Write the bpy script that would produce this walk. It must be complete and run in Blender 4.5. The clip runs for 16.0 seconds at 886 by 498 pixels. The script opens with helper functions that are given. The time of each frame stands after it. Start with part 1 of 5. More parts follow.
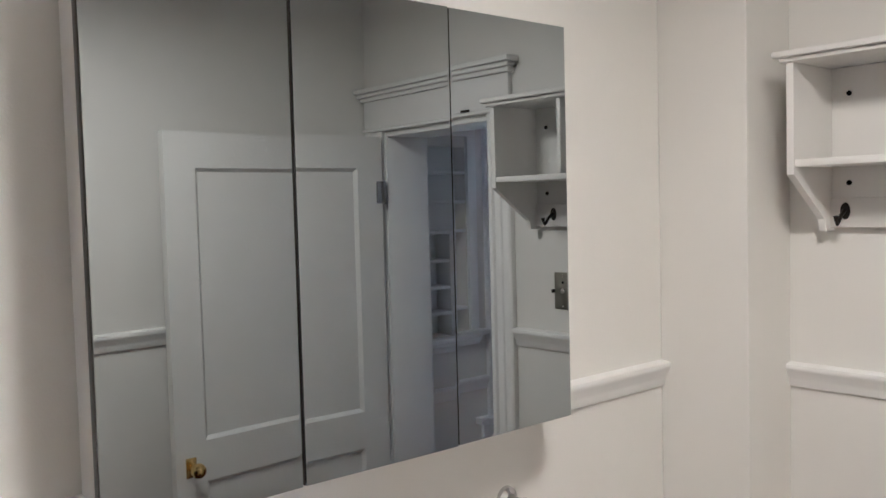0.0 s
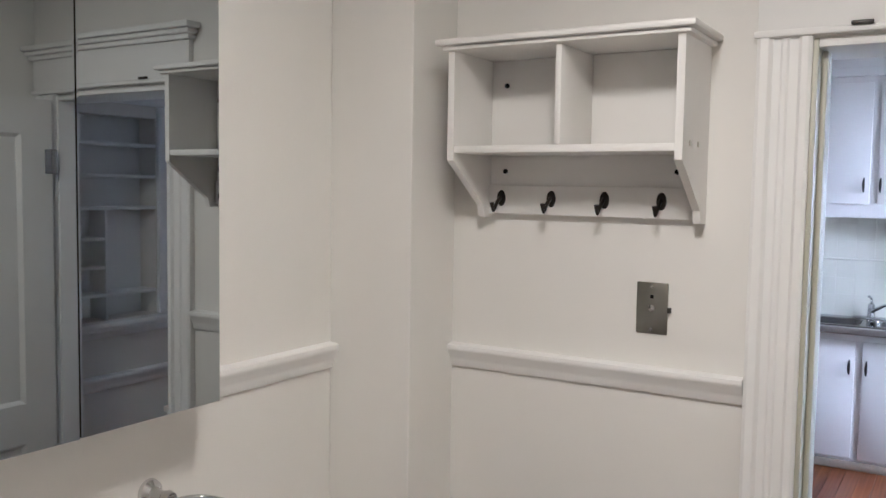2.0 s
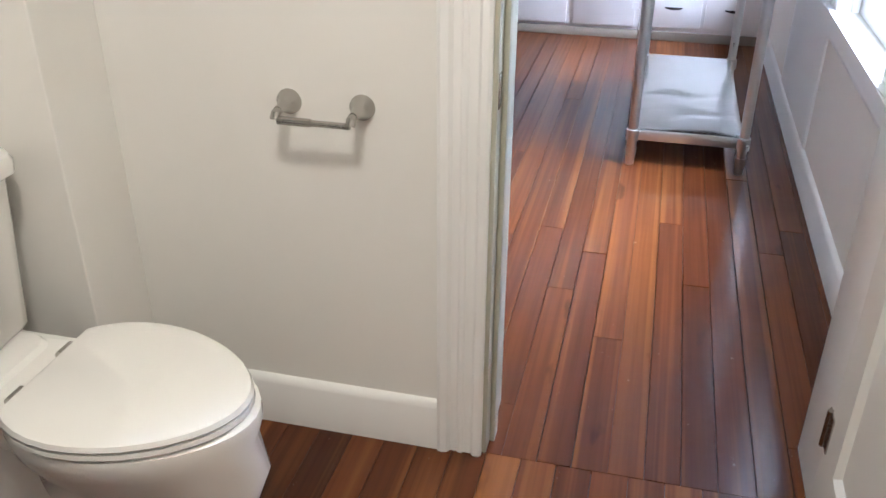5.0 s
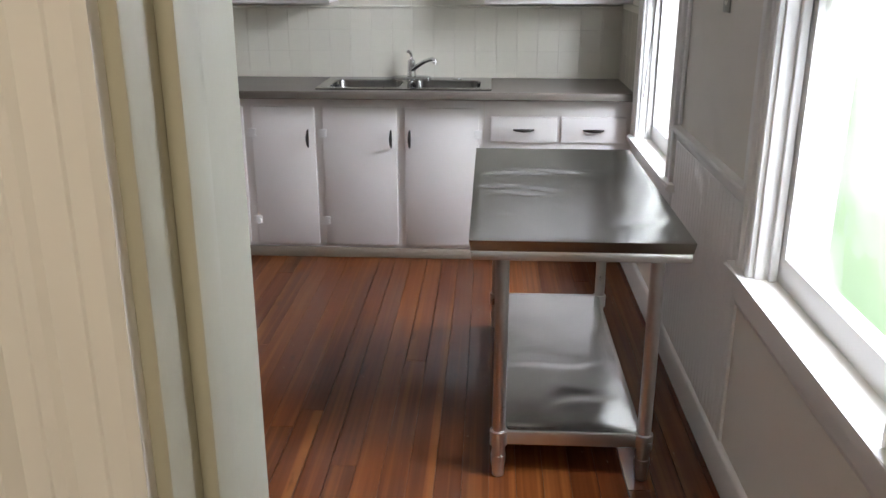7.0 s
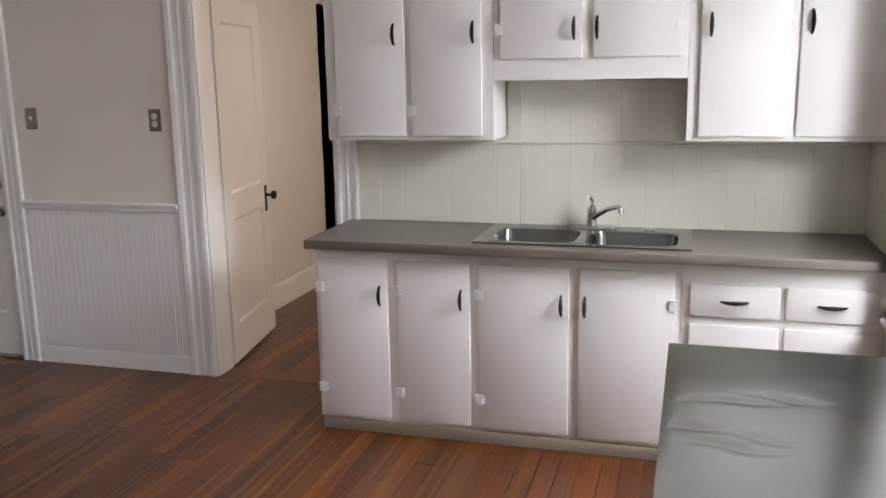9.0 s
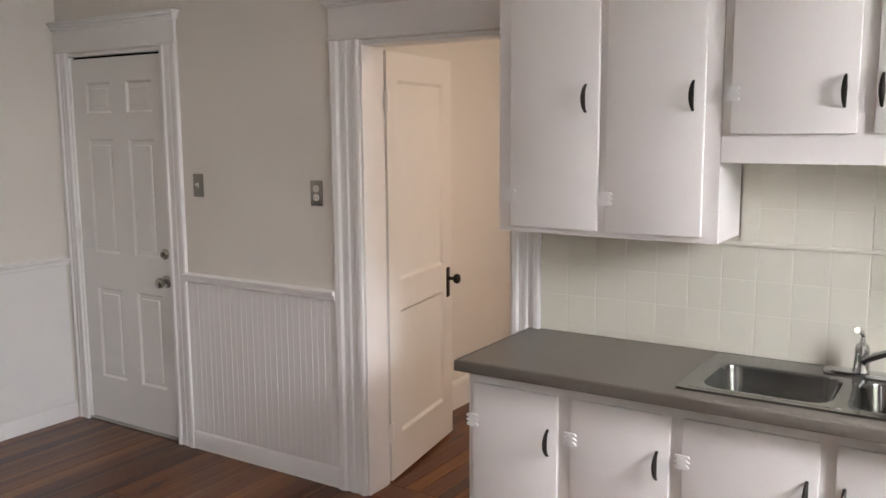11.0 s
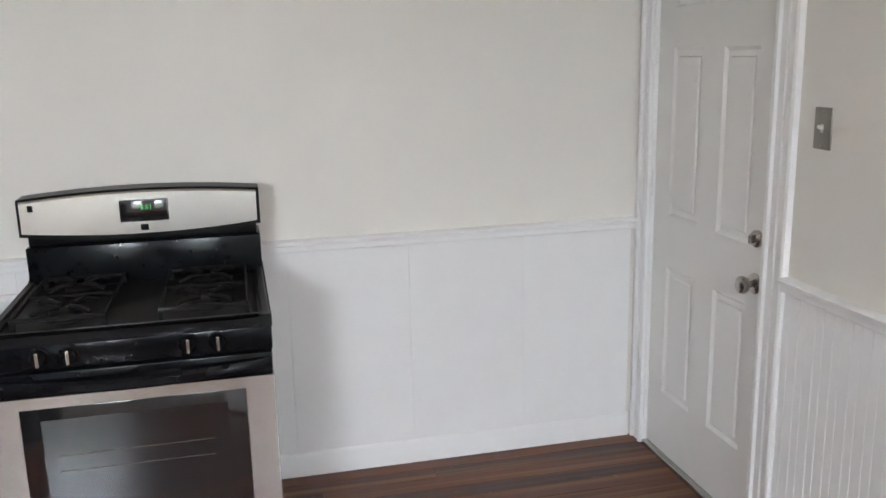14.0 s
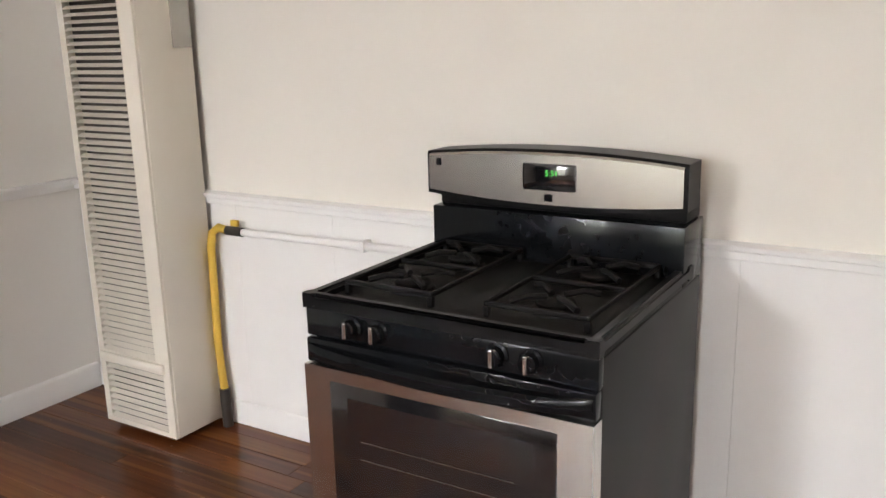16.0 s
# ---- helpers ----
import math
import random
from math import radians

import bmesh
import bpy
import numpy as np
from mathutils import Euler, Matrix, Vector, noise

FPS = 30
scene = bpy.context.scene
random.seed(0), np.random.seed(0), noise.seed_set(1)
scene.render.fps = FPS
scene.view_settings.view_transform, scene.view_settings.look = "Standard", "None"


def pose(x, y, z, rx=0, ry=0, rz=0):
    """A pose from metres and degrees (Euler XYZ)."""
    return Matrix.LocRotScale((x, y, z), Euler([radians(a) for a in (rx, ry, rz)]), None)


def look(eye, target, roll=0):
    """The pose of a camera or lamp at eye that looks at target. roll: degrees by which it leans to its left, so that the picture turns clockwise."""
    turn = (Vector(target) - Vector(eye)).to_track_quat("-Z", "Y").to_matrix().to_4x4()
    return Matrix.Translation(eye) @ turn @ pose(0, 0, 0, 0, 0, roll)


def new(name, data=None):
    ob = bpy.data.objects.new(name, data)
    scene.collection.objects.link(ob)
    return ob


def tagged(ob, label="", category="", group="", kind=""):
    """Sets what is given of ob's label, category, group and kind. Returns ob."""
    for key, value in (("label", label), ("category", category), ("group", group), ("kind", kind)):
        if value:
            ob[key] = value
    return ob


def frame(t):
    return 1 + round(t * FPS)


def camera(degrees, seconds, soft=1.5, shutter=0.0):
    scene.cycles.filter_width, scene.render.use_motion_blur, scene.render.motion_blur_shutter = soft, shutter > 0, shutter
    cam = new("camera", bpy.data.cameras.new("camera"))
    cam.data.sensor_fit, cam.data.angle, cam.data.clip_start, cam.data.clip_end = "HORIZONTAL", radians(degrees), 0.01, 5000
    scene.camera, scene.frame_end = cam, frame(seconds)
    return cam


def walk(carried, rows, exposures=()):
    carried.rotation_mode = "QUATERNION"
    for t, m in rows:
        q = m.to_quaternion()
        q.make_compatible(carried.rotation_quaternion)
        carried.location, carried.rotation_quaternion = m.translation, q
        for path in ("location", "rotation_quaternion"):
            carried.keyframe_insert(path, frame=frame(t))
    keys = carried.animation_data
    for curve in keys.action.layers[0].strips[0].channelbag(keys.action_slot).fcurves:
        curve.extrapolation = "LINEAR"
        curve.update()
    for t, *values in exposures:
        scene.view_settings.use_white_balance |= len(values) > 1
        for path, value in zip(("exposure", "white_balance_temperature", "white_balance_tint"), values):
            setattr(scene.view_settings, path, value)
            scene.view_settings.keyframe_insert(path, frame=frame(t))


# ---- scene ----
cam = camera(54.4, 16.0)
PATH = [
    (0, (-0.173, -2.084, 1.725), (-1.684, -0.778, 1.622), -1.5),
    (0.5, (-0.155, -2.095, 1.779), (-1.666, -0.787, 1.845), -0.8),
    (1, (-0.14, -2.042, 1.764), (-1.554, -0.629, 1.831), -0.6),
    (1.2, (-0.123, -1.99, 1.763), (-1.441, -0.486, 1.791), -0.6),
    (1.5, (-0.112, -1.969, 1.748), (-1.293, -0.355, 1.743), -0.1),
    (2, (-0.098, -1.942, 1.71), (-1.136, -0.239, 1.567), 0.9),
    (2.5, (-0.112, -1.91, 1.583), (-1.087, -0.227, 1.117), 1.2),
    (3, (-0.107, -1.907, 1.492), (-1.001, -0.276, 0.757), 1.7),
    (3.2, (-0.105, -1.909, 1.468), (-0.97, -0.296, 0.66), 1.9),
    (5.3, (-0.093, -1.506, 1.42), (-0.466, 0.21, 0.463), -0.8),
    (5.5, (-0.1, -1.421, 1.434), (-0.451, 0.313, 0.5), -1.3),
    (6, (-0.159, -1.151, 1.467), (-0.383, 0.679, 0.691), -0.2),
    (6.5, (-0.208, -0.82, 1.498), (-0.286, 1.059, 0.816), 1.0),
    (7, (-0.186, -0.495, 1.513), (-0.287, 1.398, 0.878), 0.0),
    (7.5, (-0.165, -0.267, 1.531), (-0.337, 1.633, 0.929), -0.3),
    (8, (-0.207, -0.061, 1.588), (-0.481, 1.844, 1.041), -1.1),
    (8.5, (-0.22, 0.165, 1.607), (-0.602, 2.069, 1.128), -1.4),
    (8.7, (-0.187, 0.269, 1.596), (-0.645, 2.165, 1.151), -1.3),
    (10.8, (-0.255, 1.256, 1.655), (-1.217, 2.989, 1.384), -0.2),
    (11, (-0.301, 1.38, 1.672), (-1.37, 3.047, 1.392), -0.4),
    (11.5, (-0.443, 1.599, 1.683), (-1.744, 3.09, 1.395), -1.6),
    (12, (-0.696, 1.852, 1.64), (-2.114, 3.232, 1.347), -1.8),
    (12.5, (-0.918, 2.085, 1.575), (-2.475, 3.298, 1.254), -1.3),
    (13, (-1.114, 2.339, 1.586), (-2.845, 3.277, 1.235), -0.5),
    (13.5, (-1.371, 2.549, 1.556), (-3.206, 3.247, 1.172), -0.3),
    (14, (-1.582, 2.777, 1.615), (-3.479, 3.228, 1.173), -1.2),
    (14.5, (-1.748, 3.024, 1.548), (-3.704, 3.094, 1.135), -0.2),
    (15, (-1.951, 3.168, 1.498), (-3.894, 2.936, 1.087), -1.3),
    (15.5, (-2.198, 3.262, 1.497), (-4.081, 2.762, 1.046), -1.1),
    (15.8, (-2.314, 3.396, 1.497), (-4.075, 2.569, 1.034), -1.4),
    (16, (-2.433, 3.422, 1.505), (-4.086, 2.403, 1.027), -1.4),
]
EXPOSURES = [(0, -0.25, 5150, 18), (0.5, 0.0, 5000, 18), (1.0, 0.08, 4980, 18), (1.5, 0.02, 5000, 18), (2.0, -0.45, 5150, 18), (2.5, -0.4, 5200, 18), (3.2, -0.25, 5300, 16.5), (5.3, 0.25, 5250, 13), (6.0, -0.12, 5550, 10), (6.8, -0.78, 6200, 14), (7.5, -0.95, 6500, 15), (8.0, -0.78, 6400, 15), (8.5, -0.7, 6500, 17), (11, -0.55, 6850, 18), (11.5, -0.22, 6500, 14.5), (12, 0.02, 6450, 15), (12.5, 0.06, 6450, 13), (13, 0.14, 6500, 14.5), (13.5, 0.12, 6400, 14), (14, -0.1, 6300, 12), (14.7, -0.2, 6450, 13.5), (15.5, -0.3, 6600, 15), (16, 0.2, 7000, 15.5)]
walk(cam, [(t, look(eye, target, roll)) for t, eye, target, roll in PATH], EXPOSURES)
WIN_POWER, BATH_POWER, KITCHEN_POWER, HALL_POWER = 510, 29, 6, 38

# ---------- world, sun, lamps ----------
world = bpy.data.worlds.new("world")
scene.world = world
world.use_nodes = True
wn = world.node_tree.nodes
sky = wn.new("ShaderNodeTexSky")
sky.sky_type = "NISHITA"
sky.sun_disc = False
sky.sun_elevation = radians(48)
sky.sun_rotation = radians(-76)
wn["Background"].inputs["Strength"].default_value = 0.15
world.node_tree.links.new(sky.outputs["Color"], wn["Background"].inputs["Color"])


def lamp(name, kind, at, energy, colour, size=0.1, target=None, size_y=None):
    data = bpy.data.lights.new(name, kind)
    data.energy, data.color = energy, colour
    if kind == "AREA":
        data.size = size
        if size_y:
            data.shape, data.size_y = "RECTANGLE", size_y
    elif kind == "SUN":
        data.angle = size
    else:
        data.shadow_soft_size = size
    ob = new(name, data)
    ob.matrix_world = look(at, target) if target else pose(*at)
    return ob


# soft overcast sun from the window side, and skylight from above through the two windows
lamp("sun", "SUN", (-8, 2, 10), 1.5, (1.0, 0.97, 0.92), radians(12), (0, 1.5, 0))
lamp("window_skylight", "AREA", (1.30, 1.305, 2.42), WIN_POWER, (0.86, 0.92, 1.0), 1.5, (-4.7, 1.305, 0.3), 1.1)
lamp("window_skylight", "AREA", (1.30, 3.275, 2.42), WIN_POWER * 0.8, (0.86, 0.92, 1.0), 1.5, (-4.7, 3.0, 0.3), 1.1)
lamp("bathroom_light", "AREA", (-0.40, -1.25, 2.475), BATH_POWER, (1.0, 0.855, 0.60), 0.28, (-0.40, -1.25, 0))
# Added fill from the ceiling, brightening the kitchen's far corner and upper wall.
lamp("kitchen_fill_light", "AREA", (-3.0, 2.5, 2.475), KITCHEN_POWER, (1.0, 0.87, 0.74), 0.24, (-3.0, 2.5, 0))
lamp("hall_light", "AREA", (-1.15, 5.5, 2.475), HALL_POWER, (1.0, 0.835, 0.69), 0.24, (-1.15, 5.5, 0))


# ---------- materials ----------
def material(name, colour, rough=0.5, metal=0.0, vary=0.06, scale=6.0, bump=0.0, bump_scale=200.0, stretch=(1, 1, 1), second=None, stain=0.0, object_random=0.0, coat=0.0, rough_vary=0.0):
    m = bpy.data.materials.new(name)
    m.use_nodes = True
    nt = m.node_tree
    n, link = nt.nodes, nt.links.new
    bsdf = n["Principled BSDF"]
    bsdf.inputs["Roughness"].default_value = rough
    bsdf.inputs["Metallic"].default_value = metal
    if coat:
        bsdf.inputs["Coat Weight"].default_value = coat
        bsdf.inputs["Coat Roughness"].default_value = 0.12
    co = n.new("ShaderNodeTexCoord")
    mp = n.new("ShaderNodeMapping")
    mp.inputs["Scale"].default_value = stretch
    link(co.outputs["Object"], mp.inputs["Vector"])
    vec = mp.outputs["Vector"]
    noise_a = n.new("ShaderNodeTexNoise")
    noise_a.inputs["Scale"].default_value = scale
    noise_a.inputs["Detail"].default_value = 6
    link(vec, noise_a.inputs["Vector"])
    ramp = n.new("ShaderNodeMix")
    ramp.data_type = "RGBA"
    dark = second or tuple(c * (1 - vary) for c in colour)
    light = colour if second else tuple(min(1, c * (1 + vary * 0.5)) for c in colour)
    ramp.inputs[6].default_value = (*dark, 1)
    ramp.inputs[7].default_value = (*light, 1)
    link(noise_a.outputs["Fac"], ramp.inputs[0])
    out = ramp.outputs[2]
    if stain:
        noise_s = n.new("ShaderNodeTexNoise")
        noise_s.inputs["Scale"].default_value = 1.7
        noise_s.inputs["Detail"].default_value = 4
        link(co.outputs["Object"], noise_s.inputs["Vector"])
        mr = n.new("ShaderNodeMapRange")
        mr.inputs["From Min"].default_value, mr.inputs["From Max"].default_value = 0.45, 0.75
        mr.inputs["To Min"].default_value, mr.inputs["To Max"].default_value = 0.0, stain
        link(noise_s.outputs["Fac"], mr.inputs["Value"])
        mx = n.new("ShaderNodeMix")
        mx.data_type, mx.blend_type = "RGBA", "MULTIPLY"
        link(mr.outputs["Result"], mx.inputs[0])
        link(out, mx.inputs[6])
        mx.inputs[7].default_value = (0.55, 0.5, 0.42, 1)
        out = mx.outputs[2]
    if object_random:
        info = n.new("ShaderNodeObjectInfo")
        hs = n.new("ShaderNodeHueSaturation")
        mr = n.new("ShaderNodeMapRange")
        mr.inputs["To Min"].default_value, mr.inputs["To Max"].default_value = 1 - object_random, 1 + object_random
        link(info.outputs["Random"], mr.inputs["Value"])
        link(mr.outputs["Result"], hs.inputs["Value"])
        link(out, hs.inputs["Color"])
        out = hs.outputs["Color"]
    link(out, bsdf.inputs["Base Color"])
    if rough_vary:
        mr = n.new("ShaderNodeMapRange")
        mr.inputs["To Min"].default_value, mr.inputs["To Max"].default_value = rough - rough_vary, rough + rough_vary
        link(noise_a.outputs["Fac"], mr.inputs["Value"])
        link(mr.outputs["Result"], bsdf.inputs["Roughness"])
    if bump:
        noise_b = n.new("ShaderNodeTexNoise")
        noise_b.inputs["Scale"].default_value = bump_scale
        noise_b.inputs["Detail"].default_value = 4
        link(vec, noise_b.inputs["Vector"])
        bp = n.new("ShaderNodeBump")
        bp.inputs["Strength"].default_value = bump
        bp.inputs["Distance"].default_value = 0.004
        link(noise_b.outputs["Fac"], bp.inputs["Height"])
        link(bp.outputs["Normal"], bsdf.inputs["Normal"])
    return m


def plank_material(name, ramp_colours, rough, coat):
    """Old fir boards: a colour of its own for each board, long grain along y, dark flecks and worn finish."""
    m = bpy.data.materials.new(name)
    m.use_nodes = True
    n, link = m.node_tree.nodes, m.node_tree.links.new
    bsdf = n["Principled BSDF"]
    info = n.new("ShaderNodeObjectInfo")
    base = n.new("ShaderNodeValToRGB")
    els = base.color_ramp.elements
    els[0].color, els[1].color = (*ramp_colours[0], 1), (*ramp_colours[-1], 1)
    for k, c in enumerate(ramp_colours[1:-1]):
        els.new((k + 1) / (len(ramp_colours) - 1)).color = (*c, 1)
    link(info.outputs["Random"], base.inputs["Fac"])
    co = n.new("ShaderNodeNewGeometry")
    add = n.new("ShaderNodeVectorMath")
    add.operation = "ADD"
    shift = n.new("ShaderNodeVectorMath")
    shift.operation = "SCALE"
    shift.inputs[0].default_value = (3.1, 17.0, 5.0)
    link(info.outputs["Random"], shift.inputs["Scale"])
    link(co.outputs["Position"], add.inputs[0])
    link(shift.outputs["Vector"], add.inputs[1])

    def layer(scale3, scale, lo, hi, amount, tone, blend="MULTIPLY"):
        nonlocal colour
        mp = n.new("ShaderNodeMapping")
        mp.inputs["Scale"].default_value = scale3
        link(add.outputs["Vector"], mp.inputs["Vector"])
        tex = n.new("ShaderNodeTexNoise")
        tex.inputs["Scale"].default_value = scale
        tex.inputs["Detail"].default_value = 3
        link(mp.outputs["Vector"], tex.inputs["Vector"])
        mr = n.new("ShaderNodeMapRange")
        mr.inputs["From Min"].default_value, mr.inputs["From Max"].default_value = lo, hi
        mr.inputs["To Min"].default_value, mr.inputs["To Max"].default_value = 0, amount
        link(tex.outputs["Fac"], mr.inputs["Value"])
        mx = n.new("ShaderNodeMix")
        mx.data_type, mx.blend_type = "RGBA", blend
        link(mr.outputs["Result"], mx.inputs[0])
        link(colour, mx.inputs[6])
        mx.inputs[7].default_value = (*tone, 1)
        colour = mx.outputs[2]
        return tex

    colour = base.outputs["Color"]
    grain = layer((1, 0.02, 1), 75, 0.40, 0.66, 0.5, (0.58, 0.44, 0.36))
    layer((1, 0.05, 1), 20, 0.42, 0.75, 0.5, (0.60, 0.46, 0.38))
    layer((1, 0.012, 1), 26, 0.52, 0.68, 0.45, (0.24, 0.09, 0.023), "MIX")
    layer((1, 0.12, 1), 7, 0.52, 0.85, 0.4, (0.32, 0.26, 0.22))
    layer((1, 0.3, 1), 11, 0.66, 0.72, 0.55, (0.22, 0.18, 0.16))
    layer((1, 0.5, 1), 48, 0.73, 0.77, 0.35, (0.34, 0.27, 0.21), "MIX")
    link(colour, bsdf.inputs["Base Color"])
    mr = n.new("ShaderNodeMapRange")
    mr.inputs["To Min"].default_value, mr.inputs["To Max"].default_value = rough * 0.8, rough * 1.25
    link(grain.outputs["Fac"], mr.inputs["Value"])
    link(mr.outputs["Result"], bsdf.inputs["Roughness"])
    bsdf.inputs["Specular IOR Level"].default_value = 0.05
    bsdf.inputs["Coat Weight"].default_value = coat
    bsdf.inputs["Coat Roughness"].default_value = 0.13
    ripple = n.new("ShaderNodeTexNoise")
    ripple.inputs["Scale"].default_value = 22
    ripple.inputs["Detail"].default_value = 3
    link(add.outputs["Vector"], ripple.inputs["Vector"])
    bp = n.new("ShaderNodeBump")
    bp.inputs["Strength"].default_value = 0.18
    bp.inputs["Distance"].default_value = 0.002
    link(ripple.outputs["Fac"], bp.inputs["Height"])
    link(bp.outputs["Normal"], bsdf.inputs["Normal"])
    link(bp.outputs["Normal"], bsdf.inputs["Coat Normal"])
    return m


def glow(name, colour, strength):
    m = bpy.data.materials.new(name)
    m.use_nodes = True
    b = m.node_tree.nodes["Principled BSDF"]
    b.inputs["Base Color"].default_value = (*colour, 1)
    b.inputs["Emission Color"].default_value = (*colour, 1)
    b.inputs["Emission Strength"].default_value = strength
    return m


def clear_glass(name):
    m = bpy.data.materials.new(name)
    m.use_nodes = True
    b = m.node_tree.nodes["Principled BSDF"]
    b.inputs["Roughness"].default_value = 0.02
    b.inputs["Transmission Weight"].default_value = 1.0
    b.inputs["IOR"].default_value = 1.05
    return m


CREAM = material("cream_wall_paint", (0.78, 0.745, 0.68), 0.62, vary=0.05, scale=2.5, bump=0.10, bump_scale=260, stain=0.05)
WALL = material("warm_white_wall_paint", (0.80, 0.78, 0.74), 0.62, vary=0.05, scale=2.5, bump=0.10, bump_scale=260, stain=0.05)
TRIM = material("white_gloss_trim_paint", (0.85, 0.84, 0.82), 0.33, vary=0.04, scale=7, bump=0.04, bump_scale=60, rough_vary=0.06)
# Cream jamb colour lowered well below the trim: it carries the jamb's shade.
JAMBP = material("shaded_cream_jamb_paint", (0.46, 0.45, 0.36), 0.4, vary=0.08, scale=5, bump=0.12, bump_scale=60)
DOORP = material("white_door_paint", (0.80, 0.785, 0.75), 0.38, vary=0.05, scale=5, bump=0.10, bump_scale=90)
CABP = material("white_cabinet_paint", (0.83, 0.80, 0.775), 0.36, vary=0.05, scale=5, bump=0.12, bump_scale=70, rough_vary=0.06)
CEIL = material("flat_white_ceiling_paint", (0.80, 0.78, 0.74), 0.8, vary=0.04, scale=3, bump=0.06)
TILE = material("cream_glazed_tile", (0.74, 0.715, 0.62), 0.24, vary=0.05, scale=5, bump=0.05, bump_scale=40, object_random=0.02)
GROUT = material("cream_grout", (0.70, 0.675, 0.585), 0.5, vary=0.08, scale=30)
FLOOR = plank_material("old_fir_boards", [(0.055, 0.0148, 0.0045), (0.104, 0.029, 0.008), (0.08, 0.021, 0.0064), (0.142, 0.043, 0.011), (0.09, 0.024, 0.007), (0.21, 0.075, 0.018)], 0.34, 0.6)
SUB = material("dark_floor_gap", (0.03, 0.018, 0.012), 0.8)
COUNTER = material("grey_brown_laminate", (0.185, 0.157, 0.13), 0.34, second=(0.085, 0.075, 0.066), scale=7, stretch=(0.5, 1, 1), bump=0.05, bump_scale=300, rough_vary=0.08)
STEEL = material("brushed_stainless_steel", (0.62, 0.61, 0.59), 0.30, 1.0, vary=0.15, scale=14, stretch=(1, 0.08, 1), bump=0.05, bump_scale=90, rough_vary=0.07)
DENTED = material("worn_stainless_tabletop", (0.35, 0.35, 0.337), 0.21, 1.0, vary=0.15, scale=5, bump=0.04, bump_scale=40, rough_vary=0.06)
SHELFSTEEL = material("bright_stainless_undershelf", (0.60, 0.60, 0.59), 0.22, 1.0, vary=0.10, scale=5, bump=0.04, bump_scale=40, rough_vary=0.05)
SINKM = material("polished_sink_steel", (0.24, 0.238, 0.23), 0.16, 1.0, vary=0.1, scale=20, rough_vary=0.05)
TOE = material("taupe_toe_paint", (0.27, 0.225, 0.175), 0.5, vary=0.12, scale=12, stain=0.3)
CHROME = material("chrome", (0.58, 0.58, 0.58), 0.10, 1.0, vary=0.04, scale=20)
NICKEL = material("satin_nickel", (0.46, 0.44, 0.41), 0.26, 1.0, vary=0.08, scale=30)
BRONZE = material("dark_bronze_pull", (0.035, 0.03, 0.027), 0.32, 0.7, vary=0.3, scale=40)
BRASS = material("polished_brass", (0.78, 0.55, 0.22), 0.2, 1.0, vary=0.1, scale=30)
SATIN = material("satin_black_enamel", (0.006, 0.006, 0.0065), 0.36, vary=0.2, scale=30)
ENAMEL = material("black_enamel", (0.005, 0.006, 0.007), 0.15, vary=0.2, scale=30, rough_vary=0.04)
IRON = material("black_cast_iron", (0.008, 0.008, 0.008), 0.5, vary=0.3, scale=60, bump=0.3, bump_scale=180)
STOVESIDE = material("dark_stove_side", (0.013, 0.0125, 0.012), 0.4, vary=0.1, scale=20)
OVENGLASS = material("dark_oven_glass", (0.010, 0.010, 0.011), 0.09, vary=0.1, scale=5, coat=0.8)
STOVESTEEL = material("brushed_oven_steel", (0.68, 0.65, 0.61), 0.26, 1.0, vary=0.05, scale=60, stretch=(1, 0.02, 1), rough_vary=0.02)
FRIDGESTEEL = material("grey_fridge_metal", (0.095, 0.10, 0.10), 0.32, 0.7, vary=0.1, scale=20)
PORCELAIN = material("white_porcelain", (0.82, 0.80, 0.765), 0.12, vary=0.03, scale=4, coat=0.4)
ESPRESSO = material("espresso_stained_wood", (0.009, 0.0055, 0.005), 0.45, second=(0.006, 0.004, 0.0035), scale=12, stretch=(1, 1, 0.1), bump=0.08, bump_scale=60)
PLATE = material("brushed_switch_plate", (0.30, 0.285, 0.25), 0.34, 1.0, vary=0.12, scale=50)
PLASTIC = material("ivory_plastic", (0.72, 0.69, 0.62), 0.4, vary=0.03)
HEATER = material("beige_heater_enamel", (0.72, 0.67, 0.58), 0.42, vary=0.04, scale=6)
# Dark brown housing colour supplies the shade in the gaps between louvres.
HEATDARK = material("heater_gap_shade", (0.05, 0.042, 0.034), 0.7, vary=0.2)
HOSE = material("yellow_gas_hose", (0.62, 0.40, 0.06), 0.45, vary=0.15, scale=50)
RUBBER = material("grey_supply_hose", (0.03, 0.03, 0.032), 0.45, vary=0.1, scale=60)
DARKMETAL = material("dark_metal", (0.06, 0.055, 0.05), 0.4, 0.6, vary=0.2, scale=40)
HARDBOARD = material("white_mdf_shelf", (0.80, 0.78, 0.75), 0.42, vary=0.03, scale=8)
for shiny, level in ((ENAMEL, 0.2), (IRON, 0.12), (STOVESIDE, 0.2), (ESPRESSO, 0.12), (OVENGLASS, 1.0), (SATIN, 0.15)):
    shiny.node_tree.nodes["Principled BSDF"].inputs["Specular IOR Level"].default_value = level
GRASS = material("lawn", (0.16, 0.30, 0.07), 0.9, second=(0.09, 0.19, 0.04), scale=3, bump=0.6, bump_scale=40)
PAVING = material("pale_concrete_path", (0.62, 0.60, 0.56), 0.85, vary=0.1, scale=3)
# Near-black base colour gives the room past the hall its darkness.
DARKROOM = material("unlit_room_shade", (0.05, 0.04, 0.035), 0.8, vary=0.1)
CLOCK = glow("green_clock_digits", (0.05, 0.6, 0.08), 0.4)
